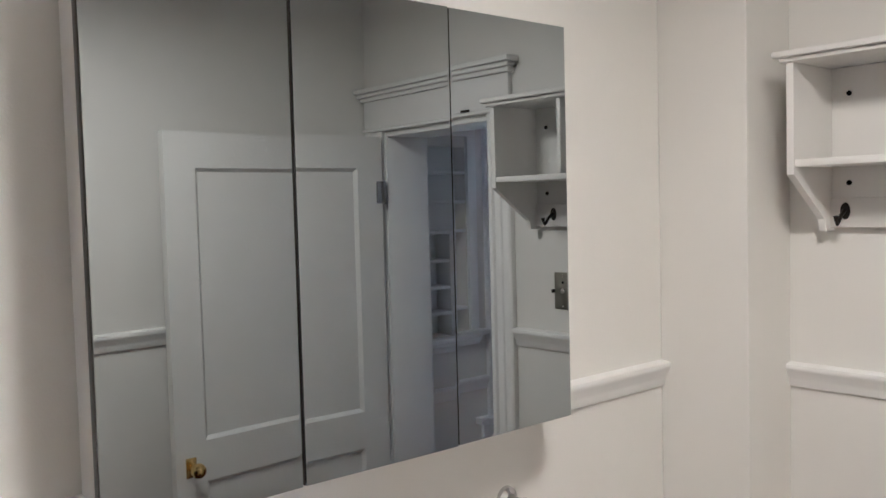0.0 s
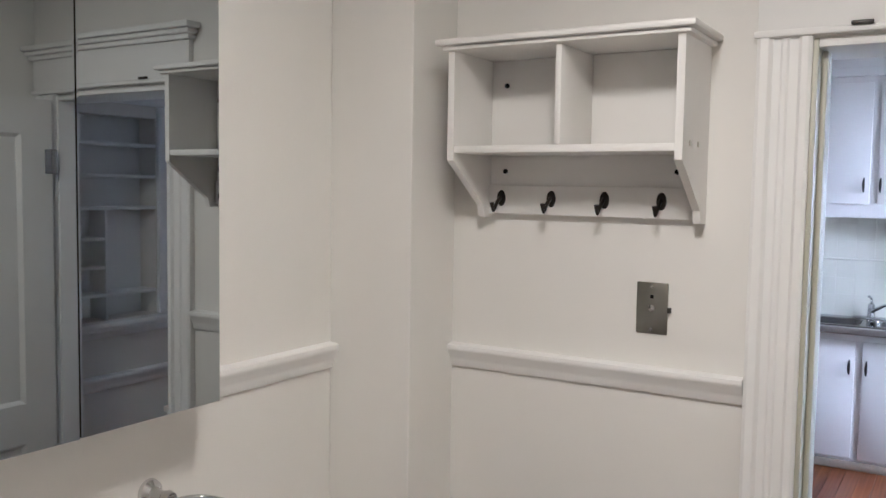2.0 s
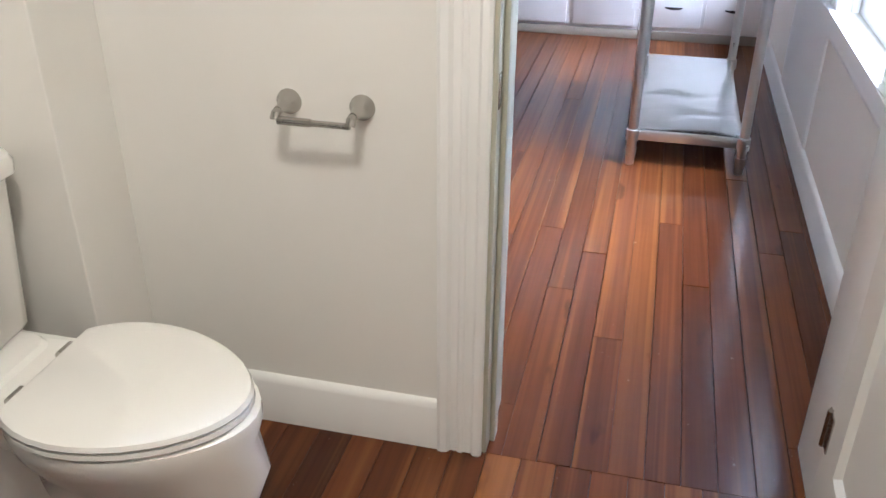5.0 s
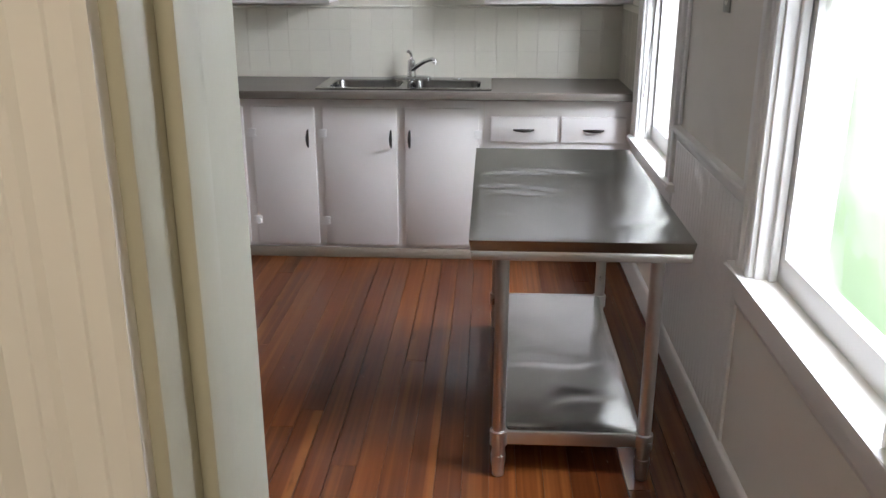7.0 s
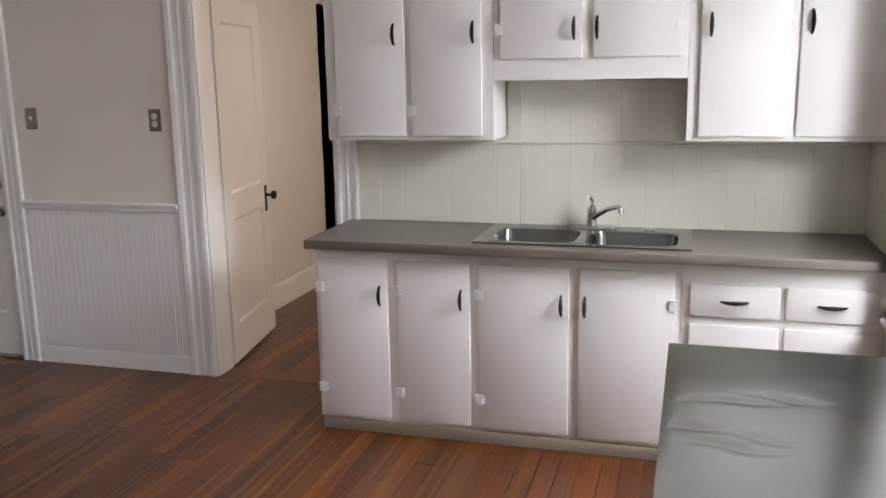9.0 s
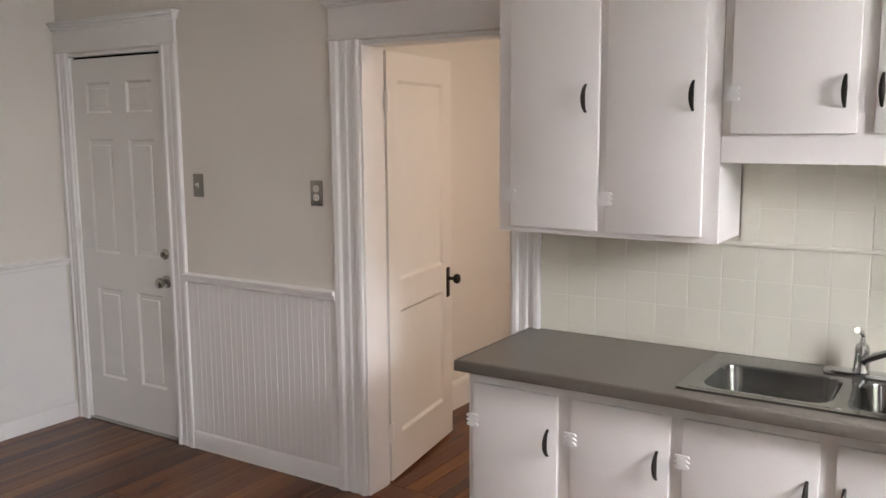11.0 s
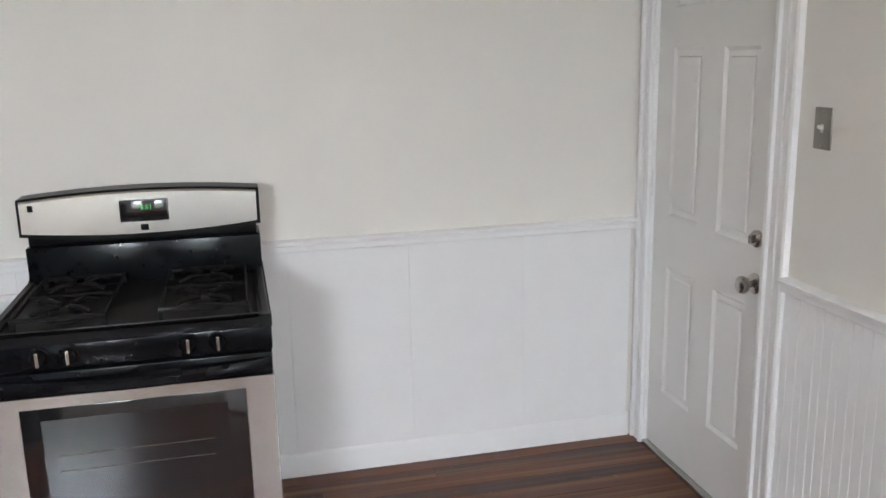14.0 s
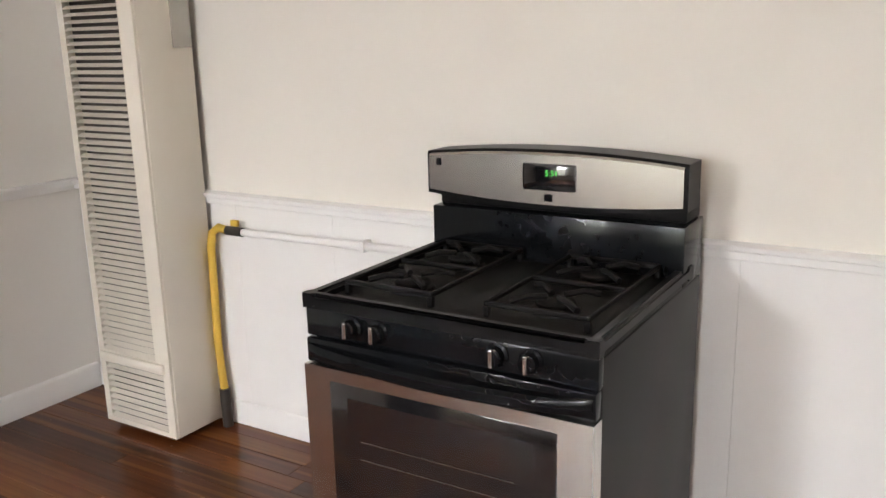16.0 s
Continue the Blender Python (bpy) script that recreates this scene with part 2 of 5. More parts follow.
LAMPGLASS = glow("lit_lamp_glass", (1.0, 0.88, 0.7), 2.0)
GLASS = clear_glass("window_glass")


def glowing_garden_sheet(name):
    """A glowing sheet for a far, overexposed garden: pale sky and path with soft light greens."""
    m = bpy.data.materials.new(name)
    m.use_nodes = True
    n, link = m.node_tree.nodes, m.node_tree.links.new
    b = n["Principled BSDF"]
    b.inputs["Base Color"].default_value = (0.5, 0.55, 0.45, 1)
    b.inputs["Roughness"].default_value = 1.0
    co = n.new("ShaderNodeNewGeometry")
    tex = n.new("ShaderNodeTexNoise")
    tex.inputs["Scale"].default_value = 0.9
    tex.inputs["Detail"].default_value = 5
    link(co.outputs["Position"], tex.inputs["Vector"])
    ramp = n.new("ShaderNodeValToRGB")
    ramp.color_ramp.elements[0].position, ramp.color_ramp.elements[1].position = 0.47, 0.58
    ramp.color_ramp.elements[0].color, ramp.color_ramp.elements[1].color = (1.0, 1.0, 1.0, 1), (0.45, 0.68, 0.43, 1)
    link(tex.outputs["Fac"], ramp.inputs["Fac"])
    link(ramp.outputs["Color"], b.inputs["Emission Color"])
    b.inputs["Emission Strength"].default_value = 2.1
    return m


GARDEN = glowing_garden_sheet("glowing_garden_sheet")
MIRROR = material("mirror_silver", (0.41, 0.44, 0.45), 0.012, 1.0, vary=0.0)


# ---------- mesh helpers ----------
def finish(bm, name, mat, parent=None, label="", smooth=False):
    bmesh.ops.recalc_face_normals(bm, faces=bm.faces)
    me = bpy.data.meshes.new(name)
    bm.to_mesh(me)
    bm.free()
    me.materials.append(mat)
    if smooth:
        me.polygons.foreach_set("use_smooth", [True] * len(me.polygons))
        me.set_sharp_from_angle(angle=radians(38))
    ob = new(name, me)
    if parent:
        ob.parent = parent
    if label:
        ob["label"] = label
    return ob


def part(name, bm, mat, parent, label="", smooth=True):
    return finish(bm, name, mat, parent, label, smooth)


def thing(name, label, category, group="", kind="", at=(0, 0, 0)):
    ob = new(name)
    ob.empty_display_size = 0.1
    ob.location = at
    return tagged(ob, label, category, group, kind)


def add_box(bm, x0, x1, y0, y1, z0, z1, bevel=0.0, seg=2):
    v = [bm.verts.new((x, y, z)) for z in (z0, z1) for y in (y0, y1) for x in (x0, x1)]
    f = [bm.faces.new([v[i] for i in q]) for q in ((0, 2, 3, 1), (4, 5, 7, 6), (0, 1, 5, 4), (2, 6, 7, 3), (0, 4, 6, 2), (1, 3, 7, 5))]
    if bevel:
        edges = list({e for face in f for e in face.edges})
        bmesh.ops.bevel(bm, geom=edges, offset=bevel, segments=seg, profile=0.5, affect="EDGES")
    return bm


def box(x0, x1, y0, y1, z0, z1, bevel=0.004, seg=2):
    return add_box(bmesh.new(), x0, x1, y0, y1, z0, z1, bevel, seg)


def add_cyl(bm, p, q, r, r2=None, seg=20, caps=True):
    p, q = Vector(p), Vector(q)
    d = q - p
    m = Matrix.Translation((p + q) / 2) @ d.to_track_quat("Z", "Y").to_matrix().to_4x4()
    bmesh.ops.create_cone(bm, cap_ends=caps, segments=seg, radius1=r, radius2=r if r2 is None else r2, depth=d.length, matrix=m)
    return bm


def cyl(p, q, r, r2=None, seg=20):
    return add_cyl(bmesh.new(), p, q, r, r2, seg)


def add_tube(bm, pts, r, seg=10, closed=False):
    """A round tube through points."""
    pts = [Vector(p) for p in pts]
    n = len(pts)
    rings = []
    up = Vector((0, 0, 1))
    last = None
    for i, p in enumerate(pts):
        a = pts[i - 1] if (i or closed) else p
        b = pts[(i + 1) % n] if (i < n - 1 or closed) else p
        t = (b - a).normalized()
        if last is None:
            side = t.cross(up)
            side = side.normalized() if side.length > 0.01 else t.cross(Vector((1, 0, 0))).normalized()
        else:
            side = (last - t * last.dot(t)).normalized()
        last = side
        other = t.cross(side)
        rr = r[i] if isinstance(r, (list, tuple)) else r
        rings.append([bm.verts.new(p + rr * (math.cos(k * 2 * math.pi / seg) * side + math.sin(k * 2 * math.pi / seg) * other)) for k in range(seg)])
    for i in range(n if closed else n - 1):
        a, b = rings[i], rings[(i + 1) % n]
        for k in range(seg):
            bm.faces.new((a[k], a[(k + 1) % seg], b[(k + 1) % seg], b[k]))
    if not closed:
        bm.faces.new(rings[0])
        bm.faces.new(rings[-1])
    return bm


def add_lathe(bm, profile, m=Matrix(), seg=28):
    """Rings of (radius, height) turned round z, placed by m."""
    rings = []
    for r, h in profile:
        rings.append([bm.verts.new(m @ Vector((max(r, 1e-4) * math.cos(k * 2 * math.pi / seg), max(r, 1e-4) * math.sin(k * 2 * math.pi / seg), h))) for k in range(seg)])
    for a, b in zip(rings, rings[1:]):
        for k in range(seg):
            bm.faces.new((a[k], a[(k + 1) % seg], b[(k + 1) % seg], b[k]))
    bm.faces.new(rings[0])
    bm.faces.new(rings[-1])
    return bm


def add_extrusion(bm, outline, m, length):
    """A closed outline in the local xz plane, swept along local y."""
    a = [bm.verts.new(m @ Vector((u, 0, w))) for u, w in outline]
    b = [bm.verts.new(m @ Vector((u, length, w))) for u, w in outline]
    k = len(a)
    for i in range(k):
        bm.faces.new((a[i], a[(i + 1) % k], b[(i + 1) % k], b[i]))
    bm.faces.new(a)
    bm.faces.new(b[::-1])
    return bm


def loft(bm, rings, cap=True):
    vs = [[bm.verts.new(p) for p in ring] for ring in rings]
    n = len(vs[0])
    for a, b in zip(vs, vs[1:]):
        for k in range(n):
            bm.faces.new((a[k], a[(k + 1) % n], b[(k + 1) % n], b[k]))
    if cap:
        bm.faces.new(vs[0][::-1])
        bm.faces.new(vs[-1])
    return bm


def slab(axis, a0, a1, u0, u1, v0, v1, holes=()):
    """A wall, floor or top with rectangular holes through it. axis: the thin direction (from a0 to a1);
    u, v: the two others in the order x, y, z; holes: (u0, u1, v0, v1)."""
    bm = bmesh.new()
    us = sorted({u0, u1, *(c for h in holes for c in h[:2] if u0 < c < u1)})
    vs = sorted({v0, v1, *(c for h in holes for c in h[2:] if v0 < c < v1)})

    def solid(i, j):
        if not (0 <= i < len(us) - 1 and 0 <= j < len(vs) - 1):
            return False
        cu, cv = (us[i] + us[i + 1]) / 2, (vs[j] + vs[j + 1]) / 2
        return not any(h[0] < cu < h[1] and h[2] < cv < h[3] for h in holes)

    cache = {}

    def vert(a, u, v):
        key = (a, u, v)
        if key not in cache:
            cache[key] = bm.verts.new({"x": (a, u, v), "y": (u, a, v), "z": (u, v, a)}[axis])
        return cache[key]

    for i in range(len(us) - 1):
        for j in range(len(vs) - 1):
            if not solid(i, j):
                continue
            ua, ub, va, vb = us[i], us[i + 1], vs[j], vs[j + 1]
            for a in (a0, a1):
                bm.faces.new((vert(a, ua, va), vert(a, ub, va), vert(a, ub, vb), vert(a, ua, vb)))
            if not solid(i - 1, j):
                bm.faces.new((vert(a0, ua, va), vert(a1, ua, va), vert(a1, ua, vb), vert(a0, ua, vb)))
            if not solid(i + 1, j):
                bm.faces.new((vert(a0, ub, va), vert(a1, ub, va), vert(a1, ub, vb), vert(a0, ub, vb)))
            if not solid(i, j - 1):
                bm.faces.new((vert(a0, ua, va), vert(a1, ua, va), vert(a1, ub, va), vert(a0, ub, va)))
            if not solid(i, j + 1):
                bm.faces.new((vert(a0, ua, vb), vert(a1, ua, vb), vert(a1, ub, vb), vert(a0, ub, vb)))
    return bm


def structure(name, bm, mat, label, category, smooth=False):
    return tagged(finish(bm, name, mat, smooth=smooth), label, category, kind="structure")


def turned(bm, m):
    bmesh.ops.transform(bm, matrix=m, verts=bm.verts)
    return bm


# ---------- plan ----------
XL, XR = -4.76, 0.535            # kitchen, stove wall and window wall
Y0, Y1 = 0.14, 4.36              # kitchen, wall to the bathroom and sink wall
YB = -0.055                      # bathroom face of the wall between
BX0, BX1, BY0 = -1.455, 0.505, -2.75
CZ = 2.62                        # ceilings
DX0, DX1, DZ = -0.386, 0.37, 2.02     # doorway from bathroom to kitchen
HX0, HX1, HZ = -2.63, -1.88, 2.04    # doorway to the hall
EX0, EX1, EZ = -4.675, -3.885, 2.085  # outside door
W1 = (0.88, 1.73, 0.70, 2.18)    # windows: y0, y1, z0, z1
W2 = (2.89, 3.66, 0.70, 2.18)
NICHE = (0.22, 0.66, 1.13, 1.99)
HLX, HRX, HY1 = -2.95, -0.60, 6.66   # hall


def axes(origin, xd, yd, zd):
    m = Matrix.Identity(4)
    for k, d in enumerate((xd, yd, zd)):
        for r in range(3):
            m[r][k] = d[r]
    m.translation = origin
    return m


# ---------- shell ----------
structure("wall_south", slab("y", YB, Y0, XL - 0.12, XR + 0.19, -0.02, CZ, [(DX0, DX1, -0.1, DZ)]), WALL, "warm white plaster wall with a cased doorway", "wall")
structure("wall_north", slab("y", Y1, Y1 + 0.15, XL - 0.12, XR + 0.19, -0.02, CZ, [(HX0, HX1, -0.1, HZ), (EX0, EX1, -0.1, EZ)]), CREAM, "warm white plaster wall with two doorways behind the sink", "wall")
structure("wall_east", slab("x", XR, XR + 0.19, Y0, Y1, -0.02, CZ, [W1, W2, NICHE]), CREAM, "white plaster wall with two sash windows", "wall")
structure("wall_west", slab("x", XL - 0.12, XL, Y0, Y1, -0.02, CZ), CREAM, "warm white plaster wall behind the stove", "wall")
structure("ceiling", slab("z", CZ, CZ + 0.1, XL - 0.2, XR + 0.3, BY0 - 0.2, 7.9), CEIL, "flat white painted ceiling", "ceiling")
structure("wall_bath_west", slab("x", BX0 - 0.12, BX0, BY0, YB, -0.02, CZ), WALL, "warm white bathroom wall behind the vanity", "wall")
structure("wall_bath_east", slab("x", BX1, BX1 + 0.15, BY0, YB, -0.02, CZ), WALL, "warm white bathroom wall beside the open door", "wall")
structure("wall_bath_south", slab("y", BY0 - 0.12, BY0, BX0 - 0.12, BX1 + 0.15, -0.02, CZ), WALL, "plain warm white bathroom wall", "wall")
structure("wall_chase", box(BX0, -1.215, -0.255, YB, 0, CZ, 0.003), WALL, "boxed-in pipe chase painted warm white in the corner", "wall")
structure("wall_hall_west", slab("x", HLX - 0.1, HLX, Y1 + 0.15, HY1, -0.02, CZ), WALL, "warm white hall wall", "wall")
structure("wall_hall_east", slab("x", HRX, HRX + 0.1, Y1 + 0.15, HY1, -0.02, CZ), WALL, "warm white hall wall", "wall")
structure("wall_hall_north", slab("y", HY1, HY1 + 0.1, HLX - 0.1, HRX + 0.1, -0.02, CZ, [(-2.83, -1.95, -0.1, 2.05)]), WALL, "hall end wall with a dark doorway", "wall")
structure("wall_dark_room", slab("y", 7.7, 7.8, HLX - 0.6, HRX + 0.6, -0.02, CZ), DARKROOM, "wall of an unlit room beyond the hall, coloured dark for shade", "wall")
structure("wall_dark_room_side", slab("x", HLX - 0.7, HLX - 0.6, HY1, 7.8, -0.02, CZ), DARKROOM, "side wall of an unlit room, coloured dark for shade", "wall")
structure("wall_dark_room_end", slab("x", HRX + 0.6, HRX + 0.7, HY1, 7.8, -0.02, CZ), DARKROOM, "side wall of an unlit room, coloured dark for shade", "wall")
subfloor = structure("subfloor", slab("z", -0.14, -0.013, XL - 0.1, XR + 0.1, BY0, 7.8), SUB, "dark boards under the floor seen in the joints", "floor")

# ---------- trim ----------
CASING = [(0, 0), (0, 0.016), (0.007, 0.02), (0.02, 0.02), (0.027, 0.012), (0.045, 0.012), (0.05, 0.016), (0.058, 0.016), (0.063, 0.012), (0.078, 0.012), (0.086, 0.022), (0.102, 0.024), (0.11, 0.02), (0.11, 0)]


def casing_side(parent, at, along, out, length, width=0.11, mirror=False):
    """A moulded casing board. at: its foot; along: the way across from the opening outwards."""
    k = width / 0.11
    m = axes(at, along, (0, 0, 1), out)
    return part("casing_side", add_extrusion(bmesh.new(), [(u * k, w) for u, w in CASING], m, length), TRIM, parent, smooth=False)


def casing_head(parent, axis, a, out, u0, u1, z, height=0.13, cap=0.045):
    """A flat head board with a stepped crown on top."""
    def bar(e, d0, z0, z1):
        lo, hi = sorted((a, a + out * d0))
        if axis == "y":
            return (u0 - e, u1 + e, lo, hi, z0, z1)
        return (lo, hi, u0 - e, u1 + e, z0, z1)
    part("head_bead", box(*bar(0.006, 0.027, z, z + 0.014), 0.004), TRIM, parent)
    part("head_board", box(*bar(0.0, 0.019, z + 0.014, z + height), 0.002), TRIM, parent)
    bm = box(*bar(0.012, 0.032, z + height, z + height + 0.016), 0.004)
    add_box(bm, *bar(0.022, 0.044, z + height + 0.016, z + height + 0.032), 0.006)
    add_box(bm, *bar(0.032, 0.056, z + height + 0.032, z + height + cap), 0.003)
    part("head_crown", bm, TRIM, parent)


def jamb_y(parent, x0, x1, z, ya, yb, paint=TRIM):
    """Jamb boards lining a doorway through a wall across y."""
    part("jamb", box(x0, x0 + 0.018, ya, yb, 0, z, 0.002), paint, parent)
    part("jamb", box(x1 - 0.018, x1, ya, yb, 0, z, 0.002), TRIM, parent)
    part("jamb_head", box(x0 + 0.018, x1 - 0.018, ya, yb, z - 0.018, z, 0.002), TRIM, parent)


# bathroom doorway
frame_b = thing("trim_bath_doorway", "white moulded door casing with a crowned head", "door casing", kind="structure")
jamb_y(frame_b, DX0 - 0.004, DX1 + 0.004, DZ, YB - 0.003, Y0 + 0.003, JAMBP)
casing_side(frame_b, (DX0 + 0.004, YB, 0), (-1, 0, 0), (0, -1, 0), DZ + 0.004, 0.106)
casing_side(frame_b, (DX1 - 0.004, YB, 0), (1, 0, 0), (0, -1, 0), DZ + 0.004, 0.118)
casing_head(frame_b, "y", YB, -1, DX0 - 0.102, DX1 + 0.118, DZ + 0.004, 0.125, 0.05)
casing_side(frame_b, (DX0 - 0.004, Y0, 0), (-1, 0, 0), (0, 1, 0), DZ + 0.004, 0.118)
casing_side(frame_b, (DX1 - 0.004, Y0, 0), (1, 0, 0), (0, 1, 0), DZ + 0.004, 0.118)
casing_head(frame_b, "y", Y0, 1, DX0 - 0.118, DX1 + 0.118, DZ + 0.004)
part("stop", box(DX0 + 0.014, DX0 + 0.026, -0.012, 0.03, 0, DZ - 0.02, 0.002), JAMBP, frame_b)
part("strike_plate", box(DX0 + 0.013, DX0 + 0.0165, -0.052, -0.028, 0.86, 0.93, 0.001), NICKEL, frame_b, "small worn steel strike plate")
part("latch_stub", box(-0.312, -0.272, YB - 0.035, YB - 0.027, 2.036, 2.044, 0.002), DARKMETAL, frame_b, "small dark metal latch on the head casing")

# hall doorway
frame_h = thing("trim_hall_doorway", "white moulded casing of the hall doorway", "door casing", kind="structure")
jamb_y(frame_h, HX0 - 0.004, HX1 + 0.004, HZ, Y1 - 0.003, Y1 + 0.153)
casing_side(frame_h, (HX0 + 0.002, Y1, 0), (-1, 0, 0), (0, -1, 0), HZ + 0.004, 0.155)
casing_side(frame_h, (HX1 - 0.002, Y1, 0), (1, 0, 0), (0, -1, 0), HZ + 0.004, 0.125)
casing_head(frame_h, "y", Y1, -1, HX0 - 0.155, HX1 + 0.085, HZ + 0.004, 0.14, 0.05)

casing_side(frame_h, (HX0 - 0.012, Y1 + 0.15, 0), (-1, 0, 0), (0, 1, 0), HZ + 0.004, 0.11)
casing_side(frame_h, (HX1 - 0.002, Y1 + 0.15, 0), (1, 0, 0), (0, 1, 0), HZ + 0.004, 0.11)

# outside doorway
frame_e = thing("trim_outside_doorway", "white moulded casing of the outside door", "door casing", kind="structure")
jamb_y(frame_e, EX0 - 0.004, EX1 + 0.004, EZ, Y1 - 0.003, Y1 + 0.15)
casing_side(frame_e, (EX0 + 0.008, Y1, 0), (-1, 0, 0), (0, -1, 0), EZ + 0.004, 0.085)
casing_side(frame_e, (EX1 - 0.008, Y1, 0), (1, 0, 0), (0, -1, 0), EZ + 0.004, 0.12)
casing_head(frame_e, "y", Y1, -1, EX0 - 0.077, EX1 + 0.112, EZ + 0.004, 0.12, 0.045)
part("sill_strip", box(EX0 + 0.016, EX1 - 0.016, Y1 - 0.012, Y1 + 0.14, -0.004, 0.018, 0.004), NICKEL, frame_e, "grey metal door threshold")

# rails, baseboards
RAIL = [(0, 0), (0.008, 0), (0.011, 0.004), (0.013, 0.018), (0.017, 0.028), (0.023, 0.037), (0.026, 0.045), (0.030, 0.050), (0.031, 0.058), (0.029, 0.065), (0.022, 0.068), (0, 0.070)]
BAND = [(0, 0), (0.026, 0), (0.030, 0.004), (0.030, 0.026), (0.046, 0.032), (0.048, 0.046), (0.042, 0.050), (0, 0.052)]
BASE = [(0, 0), (0.016, 0), (0.016, 0.108), (0.012, 0.118), (0.006, 0.124), (0, 0.126)]


def run(name, outline, at, along, out, length, label, category, k=1.0, mat=TRIM):
    m = axes(at, out, along, (0, 0, 1))
    return structure(name, add_extrusion(bmesh.new(), [(u * k, w * k) for u, w in outline], m, length), mat, label, category, smooth=True)


rail_label, base_label = "white moulded chair rail", "white painted baseboard with a moulded top"
KR = 0.907
run("trim", BAND, (XL, Y0, KR), (0, 1, 0), (1, 0, 0), Y1 - Y0 - 0.03, rail_label, "chair rail", 0.9)
run("baseboard", BASE, (XL, Y0, 0), (0, 1, 0), (1, 0, 0), Y1 - Y0 - 0.03, base_label, "baseboard", 0.8)
run("trim", BAND, (EX1 + 0.112, Y1, KR - 0.01), (1, 0, 0), (0, -1, 0), HX0 - 0.153 - EX1 - 0.112, rail_label, "chair rail", 0.85)
run("baseboard", BASE, (EX1 + 0.112, Y1, 0), (1, 0, 0), (0, -1, 0), HX0 - 0.153 - EX1 - 0.112, base_label, "baseboard", 0.78)
run("trim", RAIL, (XL, Y0, KR), (1, 0, 0), (0, 1, 0), DX0 - 0.118 - XL, rail_label, "chair rail", 0.7)
run("baseboard", BASE, (XL + 0.02, Y0, 0), (1, 0, 0), (0, 1, 0), DX0 - 0.118 - XL - 0.02, base_label, "baseboard", 0.9)
run("baseboard", BASE, (XR, Y0, 0), (0, 1, 0), (-1, 0, 0), 3.85 - Y0, base_label, "baseboard", 1.0)
run("trim", RAIL, (XR, W1[1] + 0.112, 0.865), (0, 1, 0), (-1, 0, 0), W2[0] - W1[1] - 0.224, rail_label, "chair rail", 0.85)
run("trim", RAIL, (XR, Y0, 0.835), (0, 1, 0), (-1, 0, 0), W1[0] - 0.112 - Y0, rail_label, "chair rail", 0.9)
run("trim", RAIL, (-1.215, YB, 1.256), (1, 0, 0), (0, -1, 0), DX0 - 0.104 + 1.215, rail_label, "chair rail", 0.85)
run("trim", RAIL, (BX0, -0.255, 1.254), (0, -1, 0), (1, 0, 0), -0.255 - BY0, rail_label, "chair rail", 0.93)
run("trim", RAIL, (BX1, YB, 1.246), (0, -1, 0), (-1, 0, 0), YB - BY0, rail_label, "chair rail", 0.93)
run("baseboard", BASE, (-1.215, YB, 0), (1, 0, 0), (0, -1, 0), DX0 - 0.103 + 1.215, base_label, "baseboard", 1.1)
run("baseboard", BASE, (BX0, -0.255, 0), (0, -1, 0), (1, 0, 0), -0.255 - BY0, base_label, "baseboard", 1.1)
run("baseboard", BASE, (BX1, YB - 0.03, 0), (0, -1, 0), (-1, 0, 0), YB - 0.03 - BY0, base_label, "baseboard", 1.1)
run("baseboard", BASE, (HLX, Y1 + 0.15, 0), (0, 1, 0), (1, 0, 0), HY1 - Y1 - 0.21, base_label, "baseboard", 1.35)
run("trim", CASING, (HLX, HY1 - 0.06, 0), (0, 0, 1), (1, 0, 0), 2.1, "white moulded casing at the hall's end", "door casing")
structure("trim_panel_window_wall", box(XR - 0.012, XR - 0.002, W1[1] + 0.118, W1[1] + 0.15, 0.93, 2.3, 0.003), TRIM, "white vertical batten beside the window", "batten")
structure("trim_panel_window_wall", box(XR - 0.012, XR - 0.002, W2[0] - 0.15, W2[0] - 0.118, 0.93, 2.3, 0.003), TRIM, "white vertical batten beside the window", "batten")


# ---------- windows ----------
def sash(parent, x, y0, y1, z0, z1, rail_low, name):
    fr = part(name, slab("x", x, x + 0.034, y0, y1, z0, z1, [(y0 + 0.042, y1 - 0.042, z0 + rail_low, z1 - 0.042)]), TRIM, parent, smooth=False)
    pane = finish(box(x + 0.014, x + 0.018, y0 + 0.04, y1 - 0.04, z0 + rail_low - 0.002, z1 - 0.04, 0), "pane", GLASS, fr)
    pane.visible_shadow = False
    return fr


